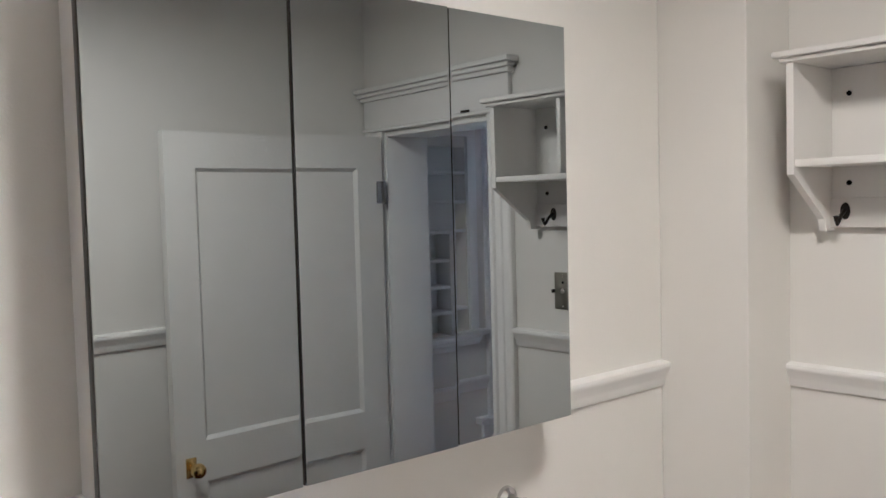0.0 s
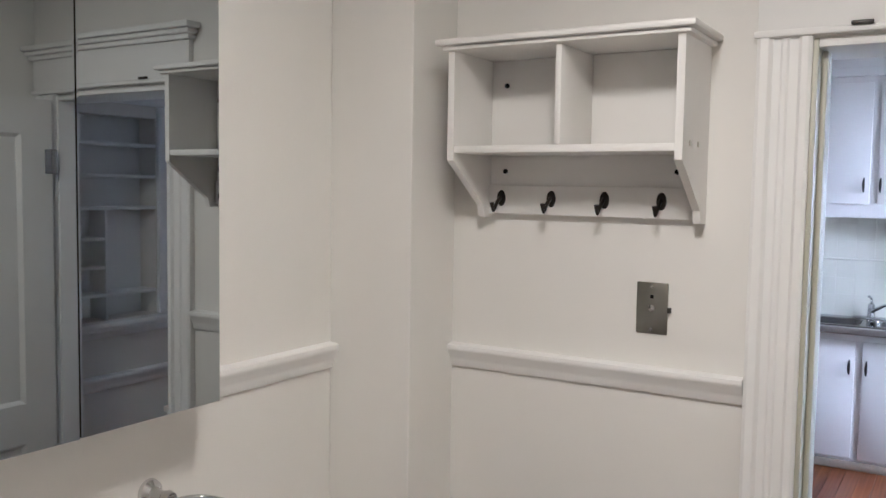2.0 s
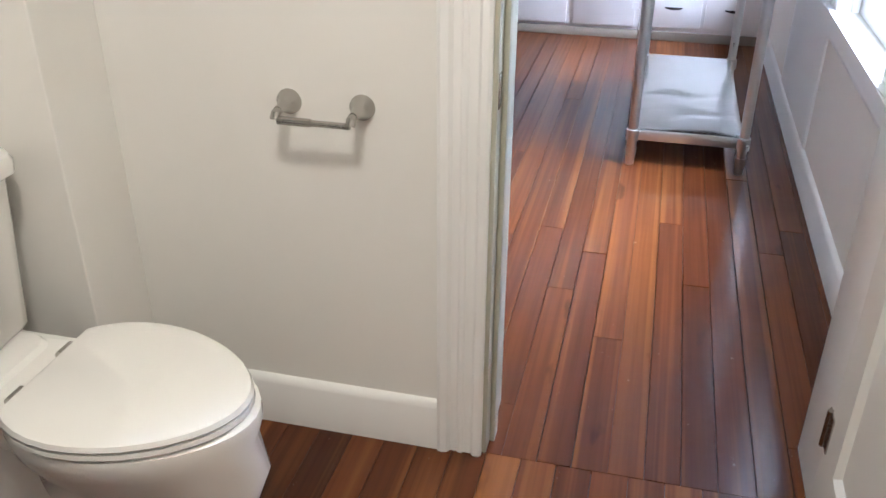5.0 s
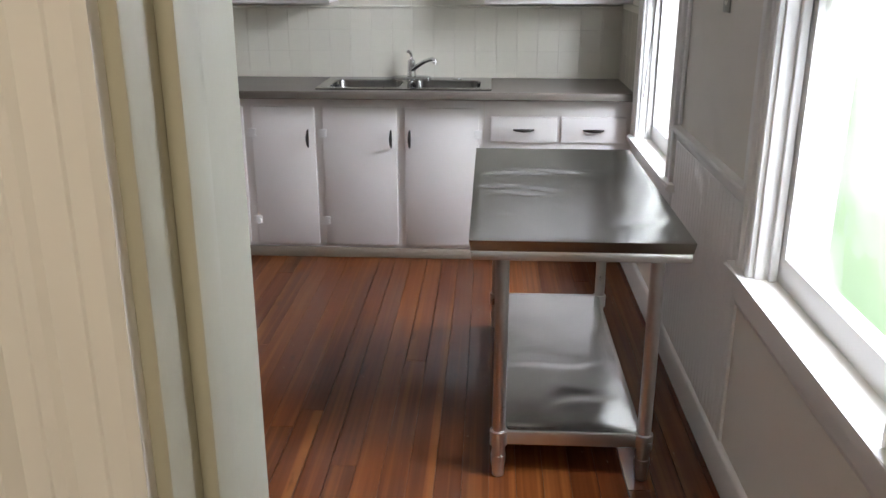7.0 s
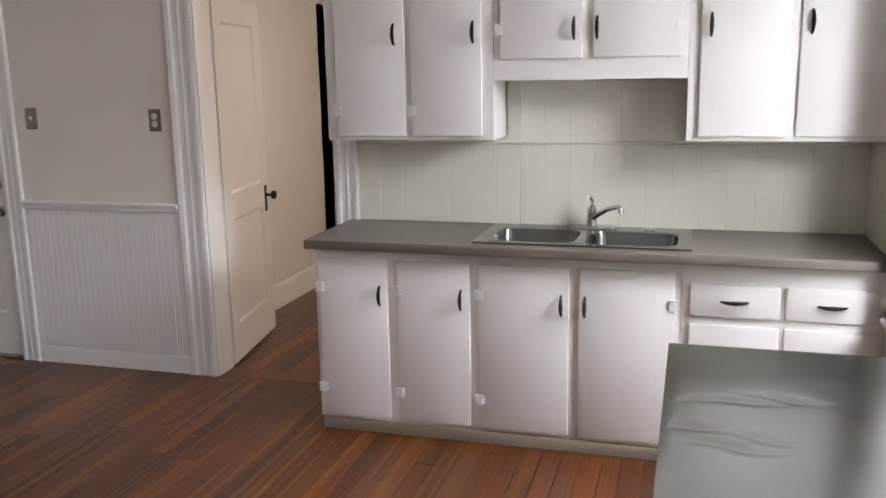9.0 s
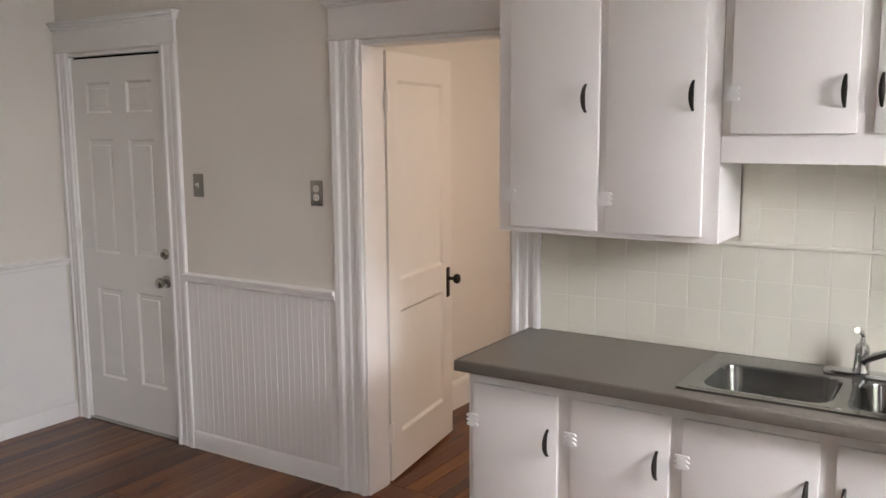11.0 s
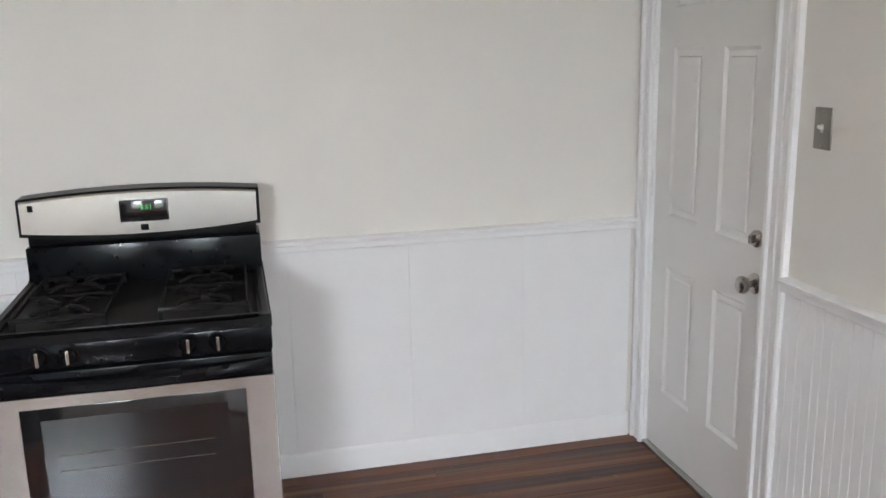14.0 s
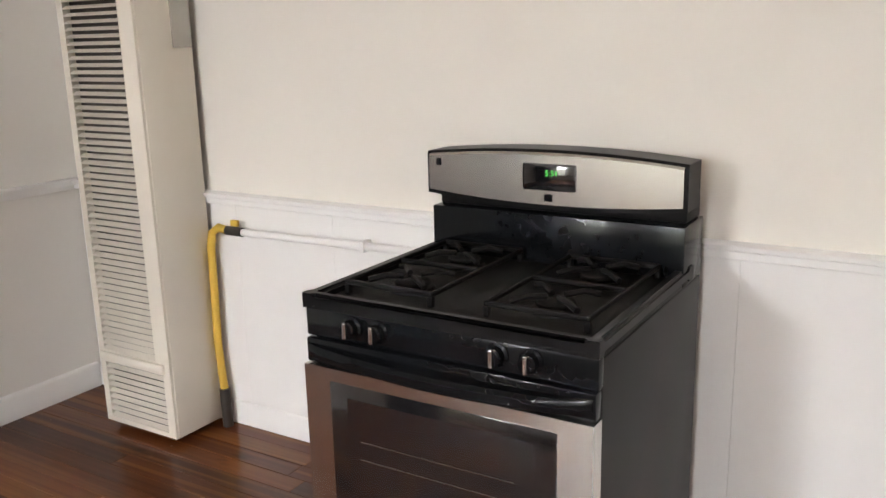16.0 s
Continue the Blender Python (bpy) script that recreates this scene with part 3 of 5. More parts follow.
def window(name, w, horn0, horn1):
    y0, y1, z0, z1 = w
    win = thing(name, "white double-hung sash window with a deep painted sill", "window", kind="structure")
    zs = z0 - 0.03
    for ya, yb in ((y0 - 0.004, y0 + 0.016), (y1 - 0.016, y1 + 0.004)):
        part("side_jamb", box(XR - 0.003, XR + 0.185, ya, yb, z0, z1, 0.002), TRIM, win)
    part("head_jamb", box(XR - 0.003, XR + 0.185, y0 + 0.016, y1 - 0.016, z1 - 0.02, z1 + 0.004, 0.002), TRIM, win)
    for ya in (y0 + 0.018, y1 - 0.034):
        part("stop", box(XR + 0.03, XR + 0.052, ya, ya + 0.016, z0, z1 - 0.02, 0.003), TRIM, win)
        part("parting_bead", box(XR + 0.091, XR + 0.099, ya, ya + 0.016, z0, z1 - 0.02, 0.002), TRIM, win)
    mid = (z0 + z1) / 2 + 0.035
    sash(win, XR + 0.056, y0 + 0.018, y1 - 0.018, z0, mid + 0.02, 0.075, "lower_sash")
    sash(win, XR + 0.102, y0 + 0.018, y1 - 0.018, mid - 0.02, z1 - 0.02, 0.042, "upper_sash")
    part("sash_lock", cyl((XR + 0.07, (y0 + y1) / 2, mid + 0.018), (XR + 0.07, (y0 + y1) / 2, mid + 0.03), 0.02), NICKEL, win, "small metal sash lock")
    bm = slab("z", zs, z0 - 0.001, XR - 0.042, XR + 0.19, horn0, horn1, [(XR, XR + 0.2, horn0 - 0.01, y0), (XR, XR + 0.2, y1, horn1 + 0.01)])
    bmesh.ops.bevel(bm, geom=[e for e in bm.edges if abs(e.verts[0].co.x - XR + 0.042) < 1e-5 and abs(e.verts[1].co.x - XR + 0.042) < 1e-5 and e.calc_length() > 0.1], offset=0.008, segments=3, affect="EDGES")
    part("sill", bm, TRIM, win)
    part("apron", add_extrusion(bmesh.new(), [(0, 0), (0.008, 0), (0.016, 0.02), (0.018, 0.075), (0.026, 0.09), (0, 0.09)], axes((XR, horn0 + 0.035, zs - 0.09), (-1, 0, 0), (0, 1, 0), (0, 0, 1)), horn1 - horn0 - 0.07), TRIM, win, smooth=False)
    m0 = axes((XR, y0 + 0.004, z0), (0, -1, 0), (0, 0, 1), (-1, 0, 0))
    m1 = axes((XR, y1 - 0.004, z0), (0, 1, 0), (0, 0, 1), (-1, 0, 0))
    for m in (m0, m1):
        part("casing_side", add_extrusion(bmesh.new(), CASING, m, z1 - z0 + 0.004), TRIM, win, smooth=False)
    casing_head(win, "x", XR, -1, y0 - 0.106, y1 + 0.106, z1 + 0.004)


window("window_1", W1, 0.695, 1.875)
window("window_2", W2, 2.745, 3.762)

# Thin dark curve down the far side of the second window.
tagged(finish(add_tube(bmesh.new(), [(XR + 0.045, W2[1] - 0.05, W2[3] - 0.018), (XR + 0.043, W2[1] - 0.05, 1.75), (XR + 0.036, W2[1] - 0.046, 1.45), (XR + 0.022, W2[1] - 0.042, 1.20), (XR + 0.008, W2[1] - 0.036, 0.98), (XR + 0.004, W2[1] - 0.034, 0.90)], 0.0022, 6), "thin_curved_line", DARKMETAL, smooth=True), "thin dark grey curved line inside the window frame", "cord")

# ---------- built-in shelf niche beside the first window ----------
niche = thing("built_in_shelf", "white built-in wall niche with thin shelves, empty", "wall shelf", kind="structure")
ny0, ny1, nz0, nz1 = NICHE
part("back", box(XR + 0.105, XR + 0.12, ny0 - 0.02, ny1 + 0.02, nz0 - 0.02, nz1 + 0.02, 0.001), TRIM, niche)
for z in (1.87, 1.735, 1.60, 1.235):
    part("shelf", box(XR - 0.004, XR + 0.104, ny0 + 0.001, ny1 - 0.001, z - 0.007, z + 0.007, 0.003), TRIM, niche)
part("half_shelf", box(XR - 0.002, XR + 0.104, ny0 + 0.001, 0.393, 1.465, 1.479, 0.003), TRIM, niche)
part("half_shelf", box(XR - 0.002, XR + 0.104, ny0 + 0.001, 0.393, 1.345, 1.359, 0.003), TRIM, niche)
part("divider", box(XR - 0.002, XR + 0.104, 0.394, 0.406, 1.243, 1.592, 0.003), TRIM, niche)
part("divider", box(XR - 0.002, XR + 0.104, 0.394, 0.406, 1.131, 1.227, 0.003), TRIM, niche)
part("ledge", box(XR - 0.06, XR - 0.001, ny0 - 0.03, W1[0] - 0.12, nz0 - 0.026, nz0 - 0.002, 0.006), TRIM, niche)
part("ledge_moulding", add_extrusion(bmesh.new(), [(0, 0), (0.01, 0), (0.02, 0.014), (0.034, 0.03), (0.036, 0.044), (0, 0.044)], axes((XR, ny0 - 0.02, nz0 - 0.072), (-1, 0, 0), (0, 1, 0), (0, 0, 1)), W1[0] - 0.14 - ny0), TRIM, niche, smooth=False)
part("side_board", box(XR - 0.02, XR - 0.001, ny0 - 0.055, ny0 - 0.002, nz0, nz1 + 0.05, 0.003), TRIM, niche)
part("side_board", box(XR - 0.02, XR - 0.001, ny1 + 0.002, ny1 + 0.055, nz0, nz1 + 0.05, 0.003), TRIM, niche)
part("head_board", box(XR - 0.022, XR - 0.001, ny0 - 0.055, ny1 + 0.055, nz1 + 0.052, nz1 + 0.16, 0.003), TRIM, niche)
part("head_crown", box(XR - 0.05, XR - 0.001, ny0 - 0.07, ny1 + 0.07, nz1 + 0.162, nz1 + 0.20, 0.008), TRIM, niche)


# ---------- doors ----------
def add_recess(bm, x0, x1, z0, z1, y, depth, slope, out):
    """A sunk panel's sloping border and field, seen from the side of out."""
    a = [(x0, z0), (x1, z0), (x1, z1), (x0, z1)]
    b = [(x0 + slope, z0 + slope), (x1 - slope, z0 + slope), (x1 - slope, z1 - slope), (x0 + slope, z1 - slope)]
    va = [bm.verts.new((x, y, z)) for x, z in a]
    vb = [bm.verts.new((x, y - out * depth, z)) for x, z in b]
    for i in range(4):
        bm.faces.new((va[i], va[(i + 1) % 4], vb[(i + 1) % 4], vb[i]))
    bm.faces.new(vb)


def two_panel_door(name, label, width, height, knob_mat, plate_mat, m, knob_z, flip=False, tall_plate=True):
    """Hinged at local x = 0, lying along +x, thickness along y from 0 to 0.035."""
    door = thing(name, label, "door", kind="structure")
    door.matrix_world = m
    t = 0.035
    panels = [(0.115, width - 0.115, 0.22, knob_z - 0.06), (0.115, width - 0.115, knob_z + 0.085, height - 0.125)]
    bm = slab("y", 0, t, 0, width, 0.012, height, panels)
    leaf = part("slab", bm, DOORP, door, smooth=False)
    for p in panels:
        bm = bmesh.new()
        add_recess(bm, *p, 0.0, 0.013, 0.014, -1)
        add_recess(bm, *p, t, 0.013, 0.014, 1)
        part("panel", bm, DOORP, door, smooth=False)
    for out, y in ((-1, 0.0), (1, t)):
        set_ = part("latch_plate", box(width - 0.075, width - 0.035, min(y, y + out * 0.004), max(y, y + out * 0.004), knob_z - (0.10 if tall_plate else 0.035), knob_z + (0.06 if tall_plate else 0.035), 0.0015), plate_mat, door, "dark metal door plate" if tall_plate else "small brass door plate")
        mk = axes((width - 0.055, y + out * 0.004, knob_z), (1, 0, 0), (0, 0, -out), (0, out, 0))
        finish(add_lathe(bmesh.new(), [(0.012, 0), (0.009, 0.012), (0.009, 0.03), (0.022, 0.036), (0.027, 0.048), (0.024, 0.06), (0.012, 0.066), (0.001, 0.067)], mk), "knob", knob_mat, set_, smooth=True)
    for z in (0.25, height - 0.22):
        h = part("hinge", cyl((-0.004, -0.004, z - 0.045), (-0.004, -0.004, z + 0.045), 0.007, seg=12), TRIM if tall_plate else NICKEL, door, "painted butt hinge")
        finish(box(-0.02, 0.028, -0.0028, 0.0, z - 0.043, z + 0.043, 0), "leaf", TRIM if tall_plate else NICKEL, h)
    return door


two_panel_door("door_bath", "open white two-panel bathroom door with a brass knob", 0.73, 2.0, BRASS, BRASS, pose(DX1 - 0.024, YB - 0.036, 0, 0, 0, 180 + 90 - 1), 0.83, tall_plate=False)
two_panel_door("door_hall", "open white two-panel hall door with a dark knob", 0.745, 2.01, BRONZE, BRONZE, pose(HX0 + 0.02, Y1 + 0.163, 0, 0, 0, 99.5), 0.875)


def six_panel_door():
    door = thing("door_outside", "closed white six-panel outside door", "door", kind="structure")
    x0, x1, z0, z1 = EX0 + 0.016, EX1 - 0.016, 0.02, EZ - 0.032
    y = Y1 + 0.012
    cols = [(-4.545, -4.335), (-4.205, -4.00)]
    rows = [(0.27, 0.79), (0.99, 1.62), (1.76, 1.925)]
    holes = [(a, b, c, d) for a, b in cols for c, d in rows]
    part("slab", slab("y", y, y + 0.044, x0, x1, z0, z1, holes), DOORP, door, smooth=False)
    for h in holes:
        bm = bmesh.new()
        add_recess(bm, *h, y, 0.010, 0.012, -1)
        inner = (h[0] + 0.03, h[1] - 0.03, h[2] + 0.03, h[3] - 0.03)
        add_box(bm, inner[0], inner[1], y + 0.002, y + 0.012, inner[2], inner[3], 0.006, 1)
        part("panel", bm, DOORP, door, smooth=False)
    for z, r, nm in ((0.872, 0.030, "door_knob"), (1.02, 0.026, "deadbolt")):
        rose = part(nm, add_lathe(bmesh.new(), [(r + 0.004, 0), (r + 0.004, 0.006), (r * 0.7, 0.012), (0.011, 0.014), (0.011, 0.03)] if nm == "door_knob" else [(r + 0.002, 0), (r + 0.002, 0.010), (r * 0.8, 0.018), (0.001, 0.019)], axes((-3.955, y, z), (1, 0, 0), (0, 0, 1), (0, -1, 0))), NICKEL, door, "satin nickel " + ("round knob" if nm == "door_knob" else "deadbolt"))
        if nm == "door_knob":
            finish(add_lathe(bmesh.new(), [(0.012, 0.028), (0.024, 0.034), (0.029, 0.046), (0.026, 0.058), (0.015, 0.064), (0.001, 0.065)], axes((-3.955, y, z), (1, 0, 0), (0, 0, 1), (0, -1, 0))), "knob", NICKEL, rose, smooth=True)
        else:
            finish(box(-3.959, -3.951, y - 0.034, y - 0.018, z - 0.014, z + 0.014, 0.003), "thumb_turn", NICKEL, rose)
    for z in (0.28, 1.10, 1.86):
        part("hinge", cyl((x0 - 0.004, y - 0.006, z - 0.05), (x0 - 0.004, y - 0.006, z + 0.05), 0.008, seg=12), TRIM, door, "white painted hinge")


six_panel_door()
# Dark strip closing the gap between door top and head jamb.
part("head_gap_strip", box(EX0 + 0.016, EX1 - 0.016, Y1 + 0.03, Y1 + 0.11, EZ - 0.031, EZ - 0.019, 0.0), IRON, frame_e, "dark strip filling the gap over the door")


# ---------- beadboard ----------
def beadboard(name, axis, a, out, u0, u1, z0, z1, pitch, label, c=0.0022, bead=0.002):
    owner = thing(name, label, "beadboard", kind="structure")
    n = max(1, round((u1 - u0) / pitch))
    w = (u1 - u0) / n
    meshes = {}
    me = bpy.data.meshes.new("board")
    g, d = 0.0003, 0.009
    prof = [(g, 0), (g, d - c), (g + c, d), (w * 0.42, d), (w * 0.42 + 0.003, d - bead), (w * 0.42 + 0.006, d), (w - g - c, d), (w - g, d - c), (w - g, 0)]
    bm = bmesh.new()
    lo = [bm.verts.new((u, v, 0)) for u, v in prof]
    hi = [bm.verts.new((u, v, z1 - z0)) for u, v in prof]
    for i in range(len(prof) - 1):
        bm.faces.new((lo[i], lo[i + 1], hi[i + 1], hi[i]))
    bm.faces.new(lo)
    bm.faces.new(hi)
    bmesh.ops.recalc_face_normals(bm, faces=bm.faces)
    bm.to_mesh(me)
    bm.free()
    me.materials.append(TRIM)
    for k in range(n):
        ob = new("board", me)
        ob.parent = owner
        u = u0 + k * w
        ob.matrix_local = axes((u, a, z0), (1, 0, 0), (0, out, 0), (0, 0, 1)) if axis == "y" else axes((a, u, z0), (0, 1, 0), (out, 0, 0), (0, 0, 1))
    return owner


beadboard("wainscot_north", "y", Y1, -1, EX1 + 0.112, HX0 - 0.153, 0.10, KR - 0.01, 0.076, "white painted beadboard wainscot between the doors", 0.0017, 0.0016)
beadboard("wainscot_east", "x", XR, -1, W1[1] + 0.112, W2[0] - 0.112, 0.128, 0.865, 0.076, "white painted beadboard wainscot between the windows")
beadboard("wainscot_west", "x", XL, 1, Y0 + 0.01, Y1 - 0.04, 0.101, KR, 0.45, "white painted board wainscot behind the stove", 0.0004, 0.0001)


# ---------- kitchen cabinets ----------
def pull(parent, x, y, z, horizontal=False, length=0.088):
    """A dark arched pull with flared feet, standing out towards -y."""
    pts = []
    rad = []
    for k in range(13):
        s = k / 12
        u = (s - 0.5) * length
        out = 0.004 + 0.024 * math.sin(math.pi * s) ** 0.6
        pts.append((x + u, y - out, z) if horizontal else (x, y - out, z + u))
        rad.append(0.0045 + 0.0042 * math.sin(math.pi * s))
    return part("handle", add_tube(bmesh.new(), pts, rad, 8), BRONZE, parent, "dark bronze arched pull")


def face_hinge(parent, x, y, z, side):
    """A painted butterfly hinge across the edge of a door."""
    half = [(0.005, -0.022), (0.019, -0.021), (0.023, -0.014), (0.012, -0.0075), (0.024, 0.0), (0.012, 0.0075), (0.023, 0.014), (0.019, 0.021), (0.005, 0.022)]
    outline = half + [(-u, w) for u, w in reversed(half)]
    bm = add_extrusion(bmesh.new(), outline, axes((x, y - 0.006, z), (1, 0, 0), (0, 1, 0), (0, 0, 1)), 0.006)
    return part("hinge", bm, TRIM, parent, "white painted butterfly hinge")


def cabinet_door(parent, x0, x1, z0, z1, y, handle_x, handle_z, hinge_x, hinge_zs):
    d = part("door", box(x0, x1, y - 0.019, y - 0.0005, z0, z1, 0.005, 2), CABP, parent)
    h = pull(d, handle_x, y - 0.019, handle_z)
    for z in hinge_zs:
        face_hinge(d, hinge_x, y - 0.0195, z, 1)
    return d


FY = 3.865           # face of the base cabinets
base = thing("base_cabinet", "white painted base cabinet with four flat doors under the counter", "cabinet", "kitchen base cabinets")
bx0, bx1 = -1.79, -0.212
part("face_frame", slab("y", FY, FY + 0.02, bx0, bx1, 0.055, 0.853), CABP, base, smooth=False)
part("side_panel", box(bx0, bx0 + 0.018, FY + 0.021, Y1 - 0.003, 0.055, 0.853, 0.002), CABP, base)
part("bottom_panel", box(bx0 + 0.02, bx1, FY + 0.021, Y1 - 0.003, 0.055, 0.075, 0.001), CABP, base)
part("toe_kick", box(bx0 + 0.012, bx1, FY - 0.014, FY + 0.006, 0.0, 0.054, 0.002), TOE, base, "taupe toe kick board")
for x0, x1, hx, gx in ((-1.768, -1.447, -1.478, -1.765), (-1.402, -1.076, -1.112, -1.400), (-1.037, -0.655, -0.684, -1.035), (-0.613, -0.236, -0.588, -0.238)):
    cabinet_door(base, x0, x1, 0.075, 0.805, FY, hx, 0.645, gx, (0.205, 0.672))
drawers = thing("drawer_cabinet", "white painted base cabinet with drawers beside the window", "cabinet", "kitchen base cabinets")
part("face_frame", slab("y", FY - 0.001, FY + 0.02, bx1 + 0.004, XR - 0.004, 0.055, 0.853), CABP, drawers, smooth=False)
part("toe_kick", box(bx1 + 0.002, XR - 0.02, FY - 0.014, FY + 0.006, 0.0, 0.054, 0.002), TOE, drawers, "taupe toe kick board")
for z0, z1 in ((0.635, 0.765), (0.355, 0.60), (0.085, 0.325)):
    for x0, x1 in ((-0.176, 0.157), (0.179, 0.505)):
        d = part("drawer_front", box(x0, x1, FY - 0.021, FY - 0.0015, z0, z1, 0.005), CABP, drawers)
        pull(d, (x0 + x1) / 2, FY - 0.021, (z0 + z1) / 2, True, 0.10)

# countertop with a cut for the sink
top = thing("countertop", "grey-brown laminate countertop with a rounded front edge", "countertop")
part("worktop", slab("z", 0.855, 0.892, -1.793, XR - 0.002, 3.8, Y1 - 0.003, [(-1.03, -0.215, 3.90, 4.20)]), COUNTER, top, smooth=False)
part("front_edge", box(-1.805, XR - 0.002, 3.785, 3.7995, 0.853, 0.8925, 0.006, 3), COUNTER, top)
part("end_edge", box(-1.805, -1.7935, 3.80, Y1 - 0.003, 0.853, 0.8925, 0.005, 3), COUNTER, top)

# sink
sink = thing("kitchen_sink", "double-bowl stainless steel drop-in sink", "sink")


def rrect(x0, x1, y0, y1, r, z, n=6):
    pts = []
    for cx, cy, a0 in ((x1 - r, y1 - r, 0), (x0 + r, y1 - r, 90), (x0 + r, y0 + r, 180), (x1 - r, y0 + r, 270)):
        for k in range(n + 1):
            a = radians(a0 + 90 * k / n)
            pts.append((cx + r * math.cos(a), cy + r * math.sin(a), z))
    return pts


def bowl(x0, x1, y0, y1, zt, depth, r):
    bm = bmesh.new()
    rings = [rrect(x0 - 0.028, x1 + 0.028, y0 - 0.026, y1 + 0.026, 0.012, zt - 0.001), rrect(x0 - 0.012, x1 + 0.012, y0 - 0.012, y1 + 0.012, r + 0.01, zt), rrect(x0 - 0.003, x1 + 0.003, y0 - 0.003, y1 + 0.003, r, zt - 0.002), rrect(x0, x1, y0, y1, r, zt - 0.010),
             rrect(x0 + 0.012, x1 - 0.012, y0 + 0.012, y1 - 0.012, r - 0.008, zt - depth + 0.03), rrect(x0 + 0.022, x1 - 0.022, y0 + 0.022, y1 - 0.022, r - 0.012, zt - depth + 0.008), rrect(x0 + 0.04, x1 - 0.04, y0 + 0.04, y1 - 0.04, r - 0.02, zt - depth)]
    loft(bm, rings, cap=False)
    bm.faces.new(list(bm.verts)[-len(rings[-1]):])
    return bm


SZ = 0.901
for x0, x1 in ((-1.005, -0.648), (-0.592, -0.235)):
    b = part("bowl", bowl(x0, x1, 3.905, 4.19, SZ, 0.17, 0.06), SINKM, sink)
    finish(add_lathe(bmesh.new(), [(0.045, 0), (0.045, 0.003), (0.03, 0.004), (0.028, -0.002), (0.001, -0.002)], pose((x0 + x1) / 2, 4.05, SZ - 0.168)), "drain", CHROME, b, smooth=True)
rim = slab("z", 0.8925, SZ - 0.0015, -1.068, -0.175, 3.855, 4.315, [(-1.033, -0.62, 3.879, 4.216), (-0.62, -0.207, 3.879, 4.216)])
bmesh.ops.bevel(rim, geom=[e for e in rim.edges if all(v.co.z > 0.899 for v in e.verts) and (all(abs(v.co.x + 1.068) < 1e-4 for v in e.verts) or all(abs(v.co.x + 0.175) < 1e-4 for v in e.verts) or all(abs(v.co.y - 3.855) < 1e-4 for v in e.verts) or all(abs(v.co.y - 4.315) < 1e-4 for v in e.verts))], offset=0.005, segments=2, affect="EDGES")
part("rim", rim, SINKM, sink)
faucet = thing("kitchen_faucet", "chrome single-lever faucet on the sink's back ledge", "faucet")
fx, fy = -0.612, 4.268
part("escutcheon", loft(bmesh.new(), [rrect(fx - 0.11, fx + 0.11, fy - 0.028, fy + 0.028, 0.026, SZ - 0.001), rrect(fx - 0.108, fx + 0.108, fy - 0.026, fy + 0.026, 0.025, SZ + 0.008), rrect(fx - 0.09, fx + 0.09, fy - 0.018, fy + 0.018, 0.017, SZ + 0.012)]), CHROME, faucet)
part("faucet_body", add_lathe(bmesh.new(), [(0.026, 0), (0.024, 0.01), (0.021, 0.05), (0.022, 0.07), (0.018, 0.085), (0.008, 0.092)], pose(fx, fy, SZ + 0.010)), CHROME, faucet)
part("lever", add_tube(bmesh.new(), [(fx, fy, SZ + 0.10), (fx, fy + 0.004, SZ + 0.12), (fx - 0.004, fy - 0.006, SZ + 0.135), (fx - 0.014, fy - 0.03, SZ + 0.145)], [0.008, 0.006, 0.008, 0.009], 10), CHROME, faucet)
part("spout", add_tube(bmesh.new(), [(fx + 0.005, fy - 0.01, SZ + 0.045), (fx + 0.03, fy - 0.03, SZ + 0.065), (fx + 0.08, fy - 0.09, SZ + 0.10), (fx + 0.125, fy - 0.145, SZ + 0.118), (fx + 0.138, fy - 0.16, SZ + 0.112), (fx + 0.14, fy - 0.163, SZ + 0.095)], [0.013, 0.012, 0.011, 0.011, 0.011, 0.012], 12), CHROME, faucet)
tagged(finish(add_lathe(bmesh.new(), [(0.024, 0), (0.022, 0.004), (0.01, 0.006), (0.001, 0.006)], pose(-0.36, 4.262, SZ - 0.001)), "hole_cover", CHROME, smooth=True), "chrome hole cover on the sink's ledge", "sink cover")

# upper cabinets
UY = 4.07
UT = 2.44


def upper(label, x0, x1, z0, doors, open_below=False):
    cab = thing("wall_cabinet", label, "cabinet", "kitchen wall cabinets")
    bm = slab("y", UY, UY + 0.02, x0, x1, z0, UT, [(d[0] + 0.02, d[1] - 0.02, d[2] + 0.02, d[3] - 0.02) for d in doors])
    part("face_frame", bm, CABP, cab, smooth=False)
    part("side_panel", box(x0 + 0.001, x0 + 0.019, UY + 0.021, Y1 - 0.014, z0, UT, 0.002), CABP, cab)
    part("side_panel", box(x1 - 0.019, x1 - 0.001, UY + 0.021, Y1 - 0.014, z0, UT, 0.002), CABP, cab)
    part("bottom_panel", box(x0 + 0.02, x1 - 0.02, UY + 0.021, Y1 - 0.014, z0 + 0.002, z0 + 0.02, 0.001), CABP, cab)
    part("top_panel", box(x0 + 0.02, x1 - 0.02, UY + 0.021, Y1 - 0.014, UT - 0.02, UT - 0.002, 0.001), CABP, cab)
    for a, b, c, d, hx, hz, gx, gz in doors:
        cabinet_door(cab, a, b, c, d, UY, hx, hz, gx, gz)
    return cab


